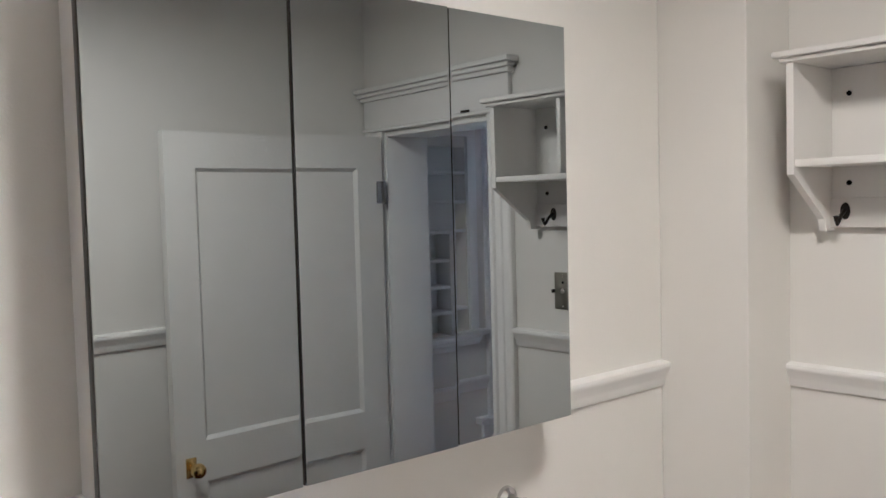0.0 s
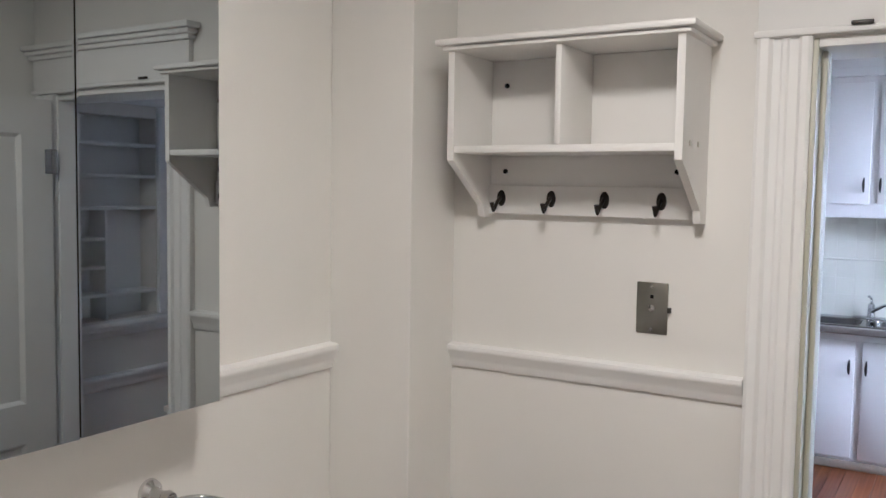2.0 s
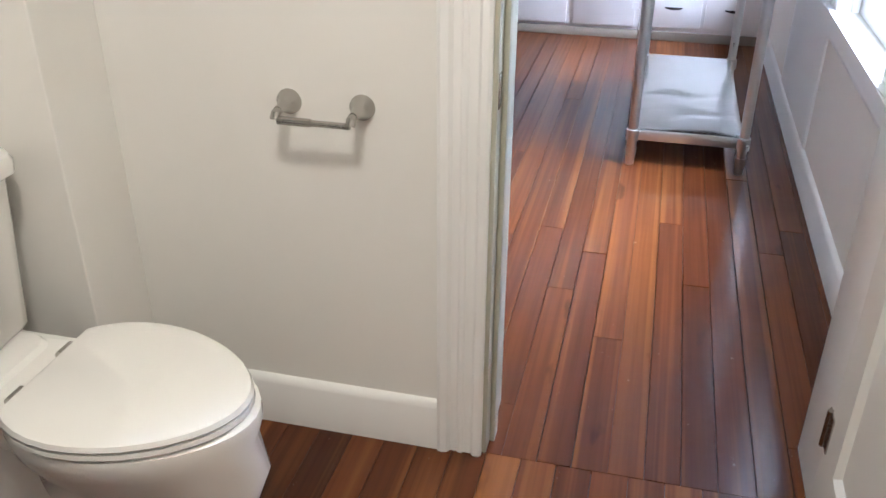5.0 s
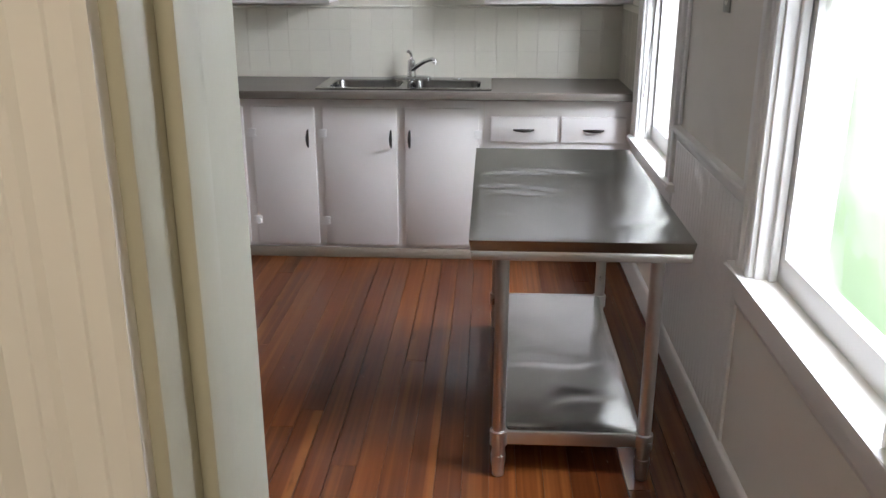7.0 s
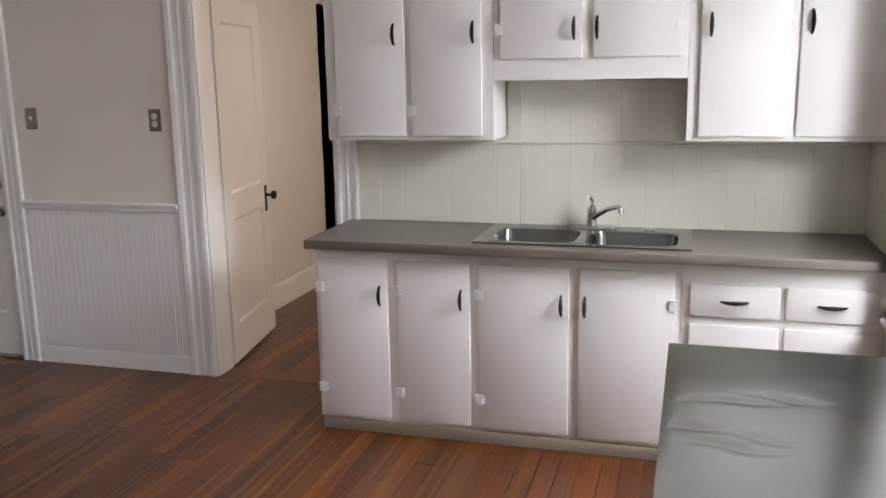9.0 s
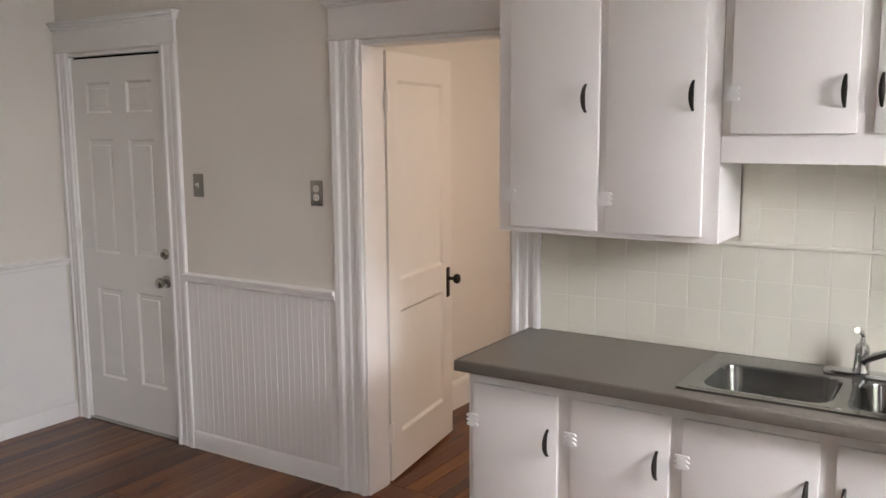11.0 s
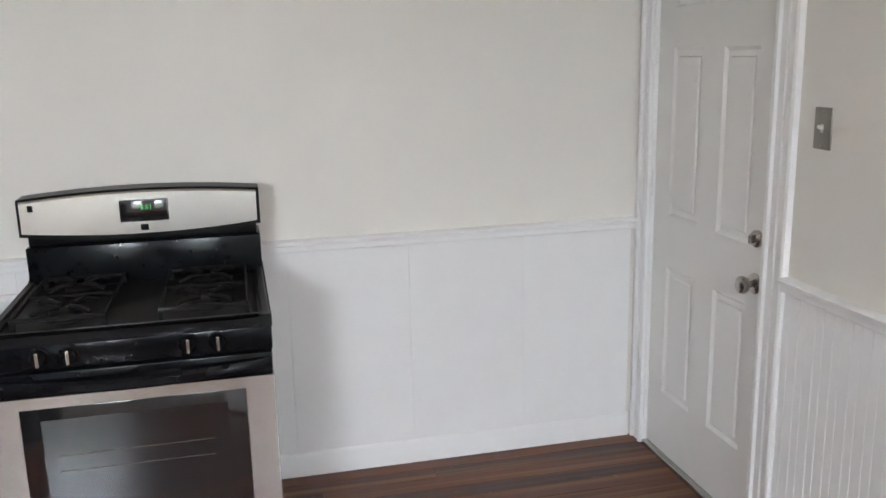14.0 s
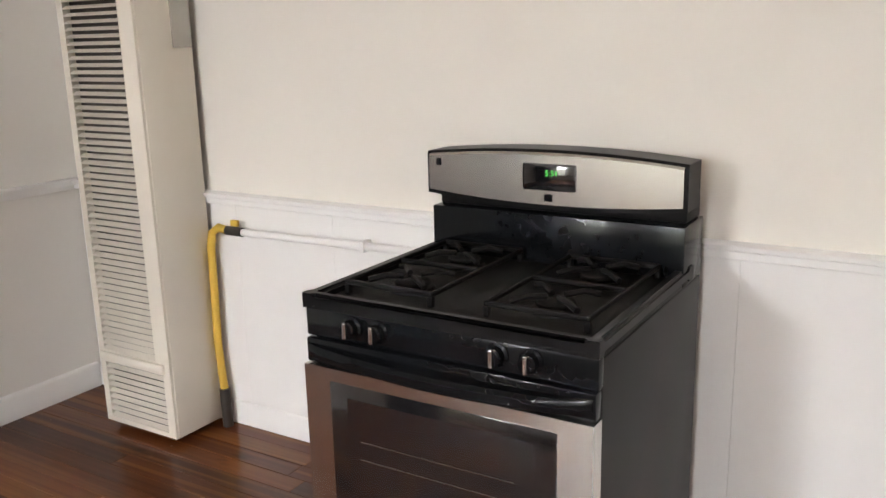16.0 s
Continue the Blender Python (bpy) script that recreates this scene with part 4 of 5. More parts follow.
upper("white painted wall cabinet with two tall doors", -1.785, -1.016, 1.305, [(-1.734, -1.408, 1.325, 2.40, -1.452, 1.762, -1.731, (1.435, 2.28)), (-1.381, -1.064, 1.325, 2.40, -1.098, 1.762, -1.378, (1.435, 2.28))])
upper("white painted short wall cabinet over the sink", -1.014, -0.218, 1.558, [(-0.985, -0.639, 1.645, 2.40, -0.672, 1.765, -0.982, (1.765, 2.28)), (-0.595, -0.245, 1.645, 2.40, -0.578, 1.765, -0.248, (1.765, 2.28))])
upper("white painted wall cabinet beside the window", -0.216, XR - 0.004, 1.305, [(-0.172, 0.161, 1.325, 2.40, -0.135, 1.762, 0.158, (1.435, 2.28)), (0.196, 0.526, 1.325, 2.40, 0.232, 1.762, 0.523, (1.435, 2.28))])
structure("trim_cabinet_crown", box(-1.80, XR - 0.004, UY - 0.02, Y1 - 0.003, UT + 0.002, UT + 0.06, 0.006), TRIM, "white crown board over the wall cabinets", "trim")
structure("trim_soffit", box(-1.785, XR - 0.004, UY + 0.012, Y1 - 0.003, UT + 0.062, CZ - 0.002, 0.003), TRIM, "white soffit over the wall cabinets", "trim")
structure("trim_splash_ledge", box(-1.762, XR - 0.004, Y1 - 0.022, Y1 - 0.001, 1.268, 1.282, 0.004), TILE, "thin cream ledge over the tiles", "trim")

# ---------- stainless work table ----------
table = thing("work_table", "stainless steel work table with a dented top and undershelf", "table")
tx0, tx1, ty0, ty1, tz = -0.236, 0.389, 1.775, 3.015, 0.78


def dented_sheet(x0, x1, y0, y1, z0, z1, dents, wave):
    """A steel sheet with folded-down edges whose top is gently wavy, with a few creased dents: (x, y, length, width, turn, depth)."""
    nx, ny = 44, 88
    bm_ = bmesh.new()
    grid = []
    for i in range(nx + 1):
        row = []
        for j in range(ny + 1):
            x, y = x0 + (x1 - x0) * i / nx, y0 + (y1 - y0) * j / ny
            rim_ = min(1.0, min(i, nx - i, (j + 0.0), ny - j) / 3.0)
            z = z1 + wave * rim_ * (noise.noise((x * 3.1, y * 2.3, 4.0)) + 0.45 * noise.noise((x * 8.0, y * 6.0, 9.0)))
            for dx, dy, ln, wd, turn, deep in dents:
                c, q = math.cos(radians(turn)), math.sin(radians(turn))
                u, v = (c * (x - dx) + q * (y - dy)) / ln, (-q * (x - dx) + c * (y - dy)) / wd
                v += 0.35 * math.sin(3 * u)
                z -= rim_ * deep * math.exp(-u * u) * (math.exp(-v * v) if v > 0 else math.exp(-4 * v * v))
            if rim_ == 0:
                z = z1 - 0.002
            row.append(bm_.verts.new((x, y, z)))
        grid.append(row)
    for i in range(nx):
        for j in range(ny):
            bm_.faces.new((grid[i][j], grid[i + 1][j], grid[i + 1][j + 1], grid[i][j + 1]))
    edge = [grid[i][0] for i in range(nx)] + [grid[nx][j] for j in range(ny)] + [grid[i][ny] for i in range(nx, 0, -1)] + [grid[0][j] for j in range(ny, 0, -1)]
    cx_, cy_ = (x0 + x1) / 2, (y0 + y1) / 2
    low = [bm_.verts.new((v.co.x - math.copysign(0.005, v.co.x - cx_), v.co.y - math.copysign(0.007, v.co.y - cy_), z0)) for v in edge]
    for k in range(len(edge)):
        bm_.faces.new((edge[k - 1], low[k - 1], low[k], edge[k]))
    bm_.faces.new(low)
    bmesh.ops.recalc_face_normals(bm_, faces=bm_.faces)
    return bm_


part("tabletop", dented_sheet(tx0, tx1, ty0, ty1, tz - 0.034, tz, [(-0.05, 2.56, 0.12, 0.024, 8, 0.007), (0.06, 2.60, 0.08, 0.018, -12, 0.006), (-0.16, 2.37, 0.07, 0.026, 15, 0.006), (-0.08, 2.28, 0.08, 0.022, -10, 0.006), (-0.02, 2.34, 0.06, 0.02, -20, 0.005), (-0.13, 2.02, 0.035, 0.018, 0, 0.002), (0.25, 1.95, 0.12, 0.05, 40, 0.003)], 0.0027), DENTED, table)
for x0, x1, y0, y1 in ((tx0 + 0.006, tx1 - 0.006, ty0 + 0.006, ty0 + 0.03), (tx0 + 0.006, tx1 - 0.006, ty1 - 0.03, ty1 - 0.006), (tx0 + 0.006, tx0 + 0.03, ty0 + 0.031, ty1 - 0.031), (tx1 - 0.03, tx1 - 0.006, ty0 + 0.031, ty1 - 0.031)):
    part("edge_channel", box(x0, x1, y0, y1, tz - 0.062, tz - 0.035, 0.004), STEEL, table)
lx, ly = (-0.140, 0.298), (1.825, 2.965)
for x in lx:
    for y in ly:
        leg = part("leg", cyl((x, y, 0.07), (x, y, tz - 0.036), 0.0205, seg=24), STEEL, table)
        finish(add_lathe(bmesh.new(), [(0.012, 0.0), (0.018, 0.004), (0.019, 0.03), (0.022, 0.05), (0.023, 0.075), (0.0, 0.076)], pose(x, y, 0)), "foot", STEEL, leg, smooth=True)
        finish(add_lathe(bmesh.new(), [(0.0215, 0), (0.027, 0.002), (0.027, 0.05), (0.0215, 0.052)], pose(x, y, 0.108)), "collar", STEEL, leg, smooth=True)
part("undershelf", dented_sheet(lx[0] + 0.004, lx[1] - 0.004, ly[0] + 0.004, ly[1] - 0.004, 0.135, 0.158, [(0.05, 2.3, 0.15, 0.05, 5, 0.006), (0.15, 2.05, 0.12, 0.05, 20, 0.004)], 0.006), SHELFSTEEL, table)
part("shelf_lip", box(lx[0] + 0.02, lx[1] - 0.02, ly[0] - 0.008, ly[0] + 0.003, 0.112, 0.157, 0.003), STEEL, table)
part("shelf_lip", box(lx[0] + 0.02, lx[1] - 0.02, ly[1] - 0.003, ly[1] + 0.008, 0.112, 0.157, 0.003), STEEL, table)


# ---------- stove ----------
def stove():
    s = thing("gas_stove", "black and stainless steel gas range against the wall", "stove")
    y0, y1 = 2.083, 2.842
    xf = -3.985      # front of the body
    xb = -4.70
    part("body", box(xb, xf, y0 + 0.004, y1 - 0.004, 0.03, 0.868, 0.006), STOVESIDE, s)
    for y in (y0 + 0.05, y1 - 0.05):
        for x in (xb + 0.06, xf - 0.06):
            part("foot", cyl((x, y, 0), (x, y, 0.031), 0.018, seg=12), ENAMEL, s)
    bm = slab("z", 0.878, 0.915, xb + 0.09, -3.952, y0, y1, [(xb + 0.13, -3.985, y0 + 0.035, y1 - 0.035)])
    bmesh.ops.bevel(bm, geom=[e for e in bm.edges if e.calc_length() > 0.1], offset=0.009, segments=3, affect="EDGES")
    part("cooktop", bm, SATIN, s)
    part("cooktop_well", box(xb + 0.1, -3.96, y0 + 0.006, y1 - 0.006, 0.869, 0.893, 0.002), IRON, s)
    for by in (y0 + 0.185, y1 - 0.185):
        for bx in (-4.155, -4.415):
            b = part("burner", add_lathe(bmesh.new(), [(0.058, 0), (0.056, 0.01), (0.036, 0.014), (0.045, 0.016), (0.045, 0.024), (0.038, 0.029), (0.001, 0.031)], pose(bx, by, 0.893)), IRON, s)
        grate = bmesh.new()
        for dx in (-4.05, -4.285, -4.52):
            add_box(grate, dx - 0.0045, dx + 0.0045, by - 0.125, by + 0.125, 0.918, 0.932, 0.003, 1)
        for dy in (-0.122, 0.122):
            add_box(grate, -4.526, -4.044, by + dy - 0.0045, by + dy + 0.0045, 0.9175, 0.931, 0.003, 1)
        for bx in (-4.155, -4.415):
            for a in range(4):
                t = radians(45 + 90 * a)
                c, q = math.cos(t), math.sin(t)
                add_tube(grate, [(bx + 0.022 * c, by + 0.022 * q, 0.931), (bx + 0.07 * c, by + 0.07 * q, 0.936), (bx + 0.10 * c, by + 0.115 * q, 0.926)], 0.008, 6)
        for dx in (-4.05, -4.52):
            for dy in (-0.12, 0.12):
                add_box(grate, dx - 0.007, dx + 0.007, by + dy - 0.007, by + dy + 0.007, 0.894, 0.919, 0.001, 1)
        part("grate", grate, IRON, s, "black cast iron grate")
    # control panel and knobs
    part("control_panel", box(xf - 0.002, -3.958, y0 + 0.002, y1 - 0.002, 0.806, 0.877, 0.006), ENAMEL, s)
    for ky in (2.228, 2.304, 2.612, 2.692):
        k = part("knob", add_lathe(bmesh.new(), [(0.027, 0), (0.027, 0.006), (0.021, 0.009), (0.020, 0.026), (0.016, 0.03), (0.001, 0.031)], axes((-3.958, ky, 0.848), (0, 1, 0), (0, 0, 1), (1, 0, 0))), ENAMEL, s, "black burner knob")
        finish(box(-3.93, -3.921, ky - 0.0045, ky + 0.0045, 0.828, 0.868, 0.002), "grip", STOVESTEEL, k)
    # oven door
    door = part("oven_door", slab("x", xf + 0.001, -3.940, y0 + 0.004, y1 - 0.004, 0.245, 0.738, [(2.165, 2.757, 0.33, 0.705)]), STOVESTEEL, s, "brushed steel oven door", smooth=False)
    finish(box(xf + 0.008, -3.9385, 2.163, 2.759, 0.328, 0.707, 0.003), "window", OVENGLASS, door, smooth=True)
    finish(box(-3.9384, -3.9375, 2.215, 2.705, 0.372, 0.672, 0.0), "inner_pane", OVENGLASS, door)
    for z in (0.52, 0.567):
        finish(cyl((-3.9372, 2.25, z), (-3.9372, 2.66, z), 0.0012, seg=6), "rack", NICKEL, door)
    part("handle_band", box(xf + 0.001, -3.951, y0 + 0.005, y1 - 0.005, 0.741, 0.803, 0.005), ENAMEL, s, "black band over the oven door")
    rings = []
    for k in range(25):
        bow = math.sin(math.pi * k / 24) ** 0.6
        y, d = y0 + 0.012 + (y1 - y0 - 0.024) * k / 24, 0.006 + 0.036 * bow
        z0_, z1_ = 0.760 - 0.016 * bow, 0.790 - 0.010 * bow
        rings.append([(-3.953, y, z0_ + 0.002), (-3.953 + d * 0.8, y, z0_), (-3.953 + d, y, z0_ + 0.008), (-3.953 + d, y, z1_ - 0.009), (-3.953 + d * 0.75, y, z1_), (-3.953, y, z1_ + 0.002)])
    part("oven_handle", loft(bmesh.new(), rings), ENAMEL, s, "bowed black oven door handle")
    part("storage_drawer", box(xf + 0.001, -3.945, y0 + 0.004, y1 - 0.004, 0.05, 0.236, 0.006), STOVESTEEL, s, "steel storage drawer")
    # backguard: bowed upper and lower edges
    def arch(w0, w1, k):
        return w0 + (w1 - w0) * (1 - (2 * k - 1) ** 2)
    def guard(x0, x1, ya, yb, lo, lo_mid, hi, hi_mid):
        bm = bmesh.new()
        rings = []
        n = 24
        for i in range(n + 1):
            k = i / n
            y = ya + (yb - ya) * k
            zl, zh = arch(lo, lo_mid, k), arch(hi, hi_mid, k)
            rings.append([(x0, y, zl), (x1, y, zl), (x1, y, zh - 0.006), (x1 - 0.006, y, zh), (x0, y, zh)])
        return loft(bm, rings)
    part("backguard_shell", guard(-4.64, -4.533, y0, y1, 1.066, 1.045, 1.186, 1.206), SATIN, s, "black backguard shell")
    part("backguard_face", guard(-4.54, -4.524, y0 + 0.010, y1 - 0.010, 1.078, 1.058, 1.180, 1.199), STOVESTEEL, s, "brushed steel backguard")
    part("backguard_riser", box(-4.70, -4.535, y0 + 0.012, y1 - 0.004, 0.869, 1.028, 0.004), ENAMEL, s)
    part("backguard_vent", box(-4.70, -4.58, y0 + 0.014, y1 - 0.014, 1.0285, 1.085, 0.003), IRON, s)
    disp = part("display", box(-4.5239, -4.5215, 2.395, 2.548, 1.098, 1.170, 0.004), OVENGLASS, s, "black clock display")
    part("badge", box(-4.5239, -4.5225, 2.457, 2.481, 1.068, 1.088, 0.001), ENAMEL, s, "small dark badge")
    part("badge", box(-4.5239, -4.5225, 2.118, 2.134, 1.148, 1.168, 0.001), ENAMEL, s, "small dark badge")
    cu = bpy.data.curves.new("clock_text", "FONT")
    cu.body, cu.size, cu.extrude, cu.align_x, cu.align_y = "5:51", 0.022, 0.0003, "CENTER", "CENTER"
    tmp = bpy.data.objects.new("tmp", cu)
    scene.collection.objects.link(tmp)
    me = bpy.data.meshes.new_from_object(tmp.evaluated_get(bpy.context.evaluated_depsgraph_get()))
    bpy.data.objects.remove(tmp)
    me.materials.clear()
    me.materials.append(CLOCK)
    t = new("clock_digits", me)
    t.parent = disp
    t.matrix_local = axes((-4.5210, 2.479, 1.144), (0, 1, 0), (0, 0, 1), (1, 0, 0))
    t["label"] = "green lit clock digits 5:51"
    return s


stove()

# ---------- wall heater ----------
heat = thing("wall_heater", "tall beige louvred gas wall heater", "heater")
hx0, hx1, hy0, hy1, hz1 = XL + 0.033, -4.475, 0.545, 0.945, 2.10
bm = slab("x", hx1 - 0.012, hx1, hy0, hy1, 0.03, hz1, [(hy0 + 0.03, hy1 - 0.075, 0.335, hz1 - 0.08), (hy0 + 0.03, hy1 - 0.04, 0.05, 0.285)])
part("front_panel", bm, HEATER, heat, smooth=False)
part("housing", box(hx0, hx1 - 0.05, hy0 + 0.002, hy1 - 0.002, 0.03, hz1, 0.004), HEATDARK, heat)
part("side_panel", box(hx0, hx1 - 0.0125, hy1 - 0.0015, hy1 + 0.003, 0.03, hz1, 0.001), HEATER, heat)
part("side_panel", box(hx0, hx1 - 0.0125, hy0 - 0.003, hy0 + 0.0015, 0.03, hz1, 0.001), HEATER, heat)
part("top_panel", box(hx0, hx1 - 0.0125, hy0 + 0.002, hy1 - 0.002, hz1 + 0.001, hz1 + 0.006, 0.001), HEATER, heat)
part("control_plate", box(hx1 - 0.25, hx1 - 0.16, hy1 + 0.0032, hy1 + 0.008, 1.49, 1.72, 0.002), NICKEL, heat, "grey rating plate on the side")
part("lower_bar", box(hx1 - 0.004, hx1 + 0.014, hy0 + 0.012, hy1 - 0.025, 0.29, 0.33, 0.006), HEATER, heat)
me = None
n_up = 66
for k in range(n_up):
    z = 0.345 + k * (hz1 - 0.08 - 0.345) / n_up
    if me is None:
        sl = part("louvre", turned(box(-0.011, 0.013, hy0 + 0.031, hy1 - 0.076, -0.0012, 0.0012, 0.0), pose(0, 0, 0, 0, 28, 0)), HEATER, heat, smooth=False)
        me = sl.data
    else:
        sl = new("louvre", me)
        sl.parent = heat
    sl.location = (hx1 - 0.008, 0, z)
me2 = None
for k in range(9):
    if me2 is None:
        sl = part("lower_louvre", turned(box(-0.010, 0.010, hy0 + 0.031, hy1 - 0.041, -0.0012, 0.0012, 0.0), pose(0, 0, 0, 0, 28, 0)), HEATER, heat, smooth=False)
        me2 = sl.data
    else:
        sl = new("lower_louvre", me2)
        sl.parent = heat
    sl.location = (hx1 - 0.008, 0, 0.06 + k * 0.026)

# gas pipe and hose
pipe = thing("gas_pipe", "white painted gas pipe along the wall behind the stove", "pipe")
part("pipe_run", cyl((XL + 0.045, 1.14, 0.815), (XL + 0.045, 2.10, 0.825), 0.014, seg=14), TRIM, pipe)
part("pipe_clip", box(XL + 0.012, XL + 0.062, 1.69, 1.71, 0.80, 0.84, 0.004), TRIM, pipe)
part("valve", cyl((XL + 0.045, 1.06, 0.815), (XL + 0.045, 1.139, 0.815), 0.018, seg=12), DARKMETAL, pipe, "dark brass gas valve")
part("valve_handle", box(XL + 0.038, XL + 0.052, 1.085, 1.12, 0.834, 0.858, 0.003), HOSE, pipe, "yellow valve handle")
tagged(finish(add_tube(bmesh.new(), [(XL + 0.045, 1.058, 0.815), (XL + 0.048, 1.02, 0.822), (XL + 0.05, 0.985, 0.80), (XL + 0.05, 0.972, 0.74), (XL + 0.05, 0.968, 0.55), (XL + 0.05, 0.962, 0.35), (XL + 0.05, 0.972, 0.20), (XL + 0.05, 0.976, 0.161)], 0.0165, 12), "gas_hose", HOSE, smooth=True), "yellow corrugated gas hose hanging beside the heater", "hose")

tagged(finish(cyl((XL + 0.05, 0.98, 0.0), (XL + 0.05, 0.976, 0.16), 0.021, seg=14), "pipe_stub", DARKMETAL, smooth=True), "grey steel pipe stub rising from the floor", "pipe")

# ---------- fridge ----------
fr = thing("refrigerator", "black-sided refrigerator with grey metal doors beside the doorway", "refrigerator")
fx0, fx1 = -1.60, -0.87
part("body", box(fx0, fx1, 0.19, 0.795, 0.03, 1.66, 0.008), IRON, fr)
for z0, z1 in ((0.10, 1.085), (1.10, 1.655)):
    d = part("door", box(fx0 + 0.002, fx1 + 0.006, 0.80, 0.862, z0, z1, 0.012, 3), FRIDGESTEEL, fr, "grey metal fridge door")
    finish(box(fx0 + 0.004, fx1 + 0.003, 0.8625, 0.876, z0 + 0.004, z1 - 0.004, 0.008, 2), "front_skin", IRON, d, "black door front", smooth=True)
    hz0, hz1_ = (0.62, 1.05) if z1 < 1.2 else (1.13, 1.45)
    finish(add_tube(bmesh.new(), [(fx1 - 0.03, 0.874, hz0), (fx1 - 0.03, 0.884, hz0 + 0.06), (fx1 - 0.03, 0.889, (hz0 + hz1_) / 2), (fx1 - 0.03, 0.884, hz1_ - 0.06), (fx1 - 0.03, 0.874, hz1_)], 0.015, 8), "handle", ENAMEL, d, "black curved handle", smooth=True)
# Brass strip put in for the yellow glint in the door gap.
part("gap_glint_strip", box(fx1 - 0.05, fx1 + 0.004, 0.81, 0.855, 1.087, 1.0985, 0.002), BRASS, fr, "small yellow strip for the glint between the doors")
for x in (fx0 + 0.06, fx1 - 0.06):
    for y in (0.25, 0.74):
        part("foot", cyl((x, y, 0), (x, y, 0.031), 0.02, seg=12), ENAMEL, fr)


# ---------- plates ----------
def wall_plate(name, label, m, kind):
    """A plate in its local xy plane, standing out along z."""
    p = thing(name, label, "wall plate")
    p.matrix_world = m
    part("plate", box(-0.036, 0.036, -0.058, 0.058, 0, 0.006, 0.003), PLATE, p)
    if kind == "switch":
        part("toggle_slot", box(-0.006, 0.006, -0.012, 0.012, 0.006, 0.0075, 0.001), PLASTIC, p)
        part("toggle", turned(box(-0.0045, 0.0045, -0.005, 0.005, 0.0, 0.016, 0.002), pose(0, 0, 0.006, -25, 0, 0)), PLASTIC, p)
    elif kind == "outlet":
        for y in (-0.02, 0.02):
            f = part("socket", add_lathe(bmesh.new(), [(0.0165, 0), (0.0165, 0.002), (0.001, 0.0022)], pose(0, y, 0.006)), PLASTIC, p)
            bm = box(-0.007, -0.005, y - 0.004, y + 0.005, 0.0079, 0.0086, 0)
            add_box(bm, 0.005, 0.007, y - 0.004, y + 0.005, 0.0079, 0.0086)
            finish(bm, "slots", ENAMEL, f)
    else:
        part("rotary", add_lathe(bmesh.new(), [(0.008, 0), (0.008, 0.003), (0.004, 0.004)], pose(0, 0, 0.006)), NICKEL, p)
        part("slots", box(-0.004, 0.004, 0.022, 0.03, 0.006, 0.0068, 0), ENAMEL, p)
        part("side_tab", box(0.036, 0.044, -0.008, 0.004, 0.0, 0.012, 0.002), DARKMETAL, p)
    for y in (-0.047, 0.047) if kind != "outlet" else (0.0,):
        part("screw", cyl((0, y, 0.006), (0, y, 0.0072), 0.0035, seg=10), NICKEL, p)
    return p


FRONT = ((1, 0, 0), (0, 0, 1), (0, -1, 0))
wall_plate("light_switch", "brushed metal switch plate beside the outside door", axes((-3.662, Y1, 1.392), *FRONT), "switch")
wall_plate("outlet", "brushed metal plate with two ivory sockets", axes((-2.888, Y1, 1.380), *FRONT), "outlet")
wall_plate("light_switch", "tarnished metal switch plate in the bathroom", axes((-0.695, YB, 1.447), *FRONT), "bath")
wall_plate("outlet", "brushed metal plate between the windows", axes((XR, 2.27, 1.42), (0, -1, 0), (0, 0, 1), (-1, 0, 0)), "outlet")
tagged(finish(cyl((HLX, 5.35, 1.72), (HLX + 0.012, 5.35, 1.72), 0.012, seg=12), "wall_hook", NICKEL), "small metal hook on the hall wall", "hook")


# ---------- bathroom: mirror cabinet ----------
mir = thing("medicine_cabinet", "three-door mirrored medicine cabinet on the wall", "mirror cabinet")
mx, my0, my1, mz0, mz1 = -1.32, -1.702, -0.757, 1.289, 2.072
part("body", box(BX0 + 0.001, mx - 0.022, my0 + 0.02, my1 - 0.012, mz0 + 0.012, mz1 - 0.012, 0.002), TRIM, mir)
for a, b, lab in ((my0, -1.389, 1.0), (-1.383, -1.068, -1.4), (-1.0645, my1, 0.0)):
    d = part("mirror_door", box(mx - 0.021, mx - 0.0065, a, b, mz0, mz1, 0.001), DARKMETAL, mir, "dark-edged mirror door")
    bm = loft(bmesh.new(), [[(mx - 0.006, a + 0.001, mz0 + 0.001), (mx - 0.006, b - 0.001, mz0 + 0.001), (mx - 0.006, b - 0.001, mz1 - 0.001), (mx - 0.006, a + 0.001, mz1 - 0.001)], [(mx - 0.002, a + 0.001, mz0 + 0.001), (mx - 0.002, b - 0.001, mz0 + 0.001), (mx - 0.002, b - 0.001, mz1 - 0.001), (mx - 0.002, a + 0.001, mz1 - 0.001)],
                            [(mx - 0.00196, a + 0.004, mz0 + 0.004), (mx - 0.00196, b - 0.004, mz0 + 0.004), (mx - 0.00196, b - 0.004, mz1 - 0.004), (mx - 0.00196, a + 0.004, mz1 - 0.004)]])
    finish(bm, "mirror_glass", MIRROR, d, "bevelled mirror glass")
    d.matrix_local = Matrix.Translation((mx - 0.02, (a + b) / 2, 0)) @ pose(0, 0, 0, 0, 0, lab) @ Matrix.Translation((0.02 - mx, -(a + b) / 2, 0))

# ---------- bathroom shelf with hooks ----------
sh = thing("coat_shelf", "white wall shelf with two cubbies and four coat hooks", "shelf")
sx0, sx1, sy0, sy1 = -1.122, -0.584, YB - 0.195, YB
t = 0.016


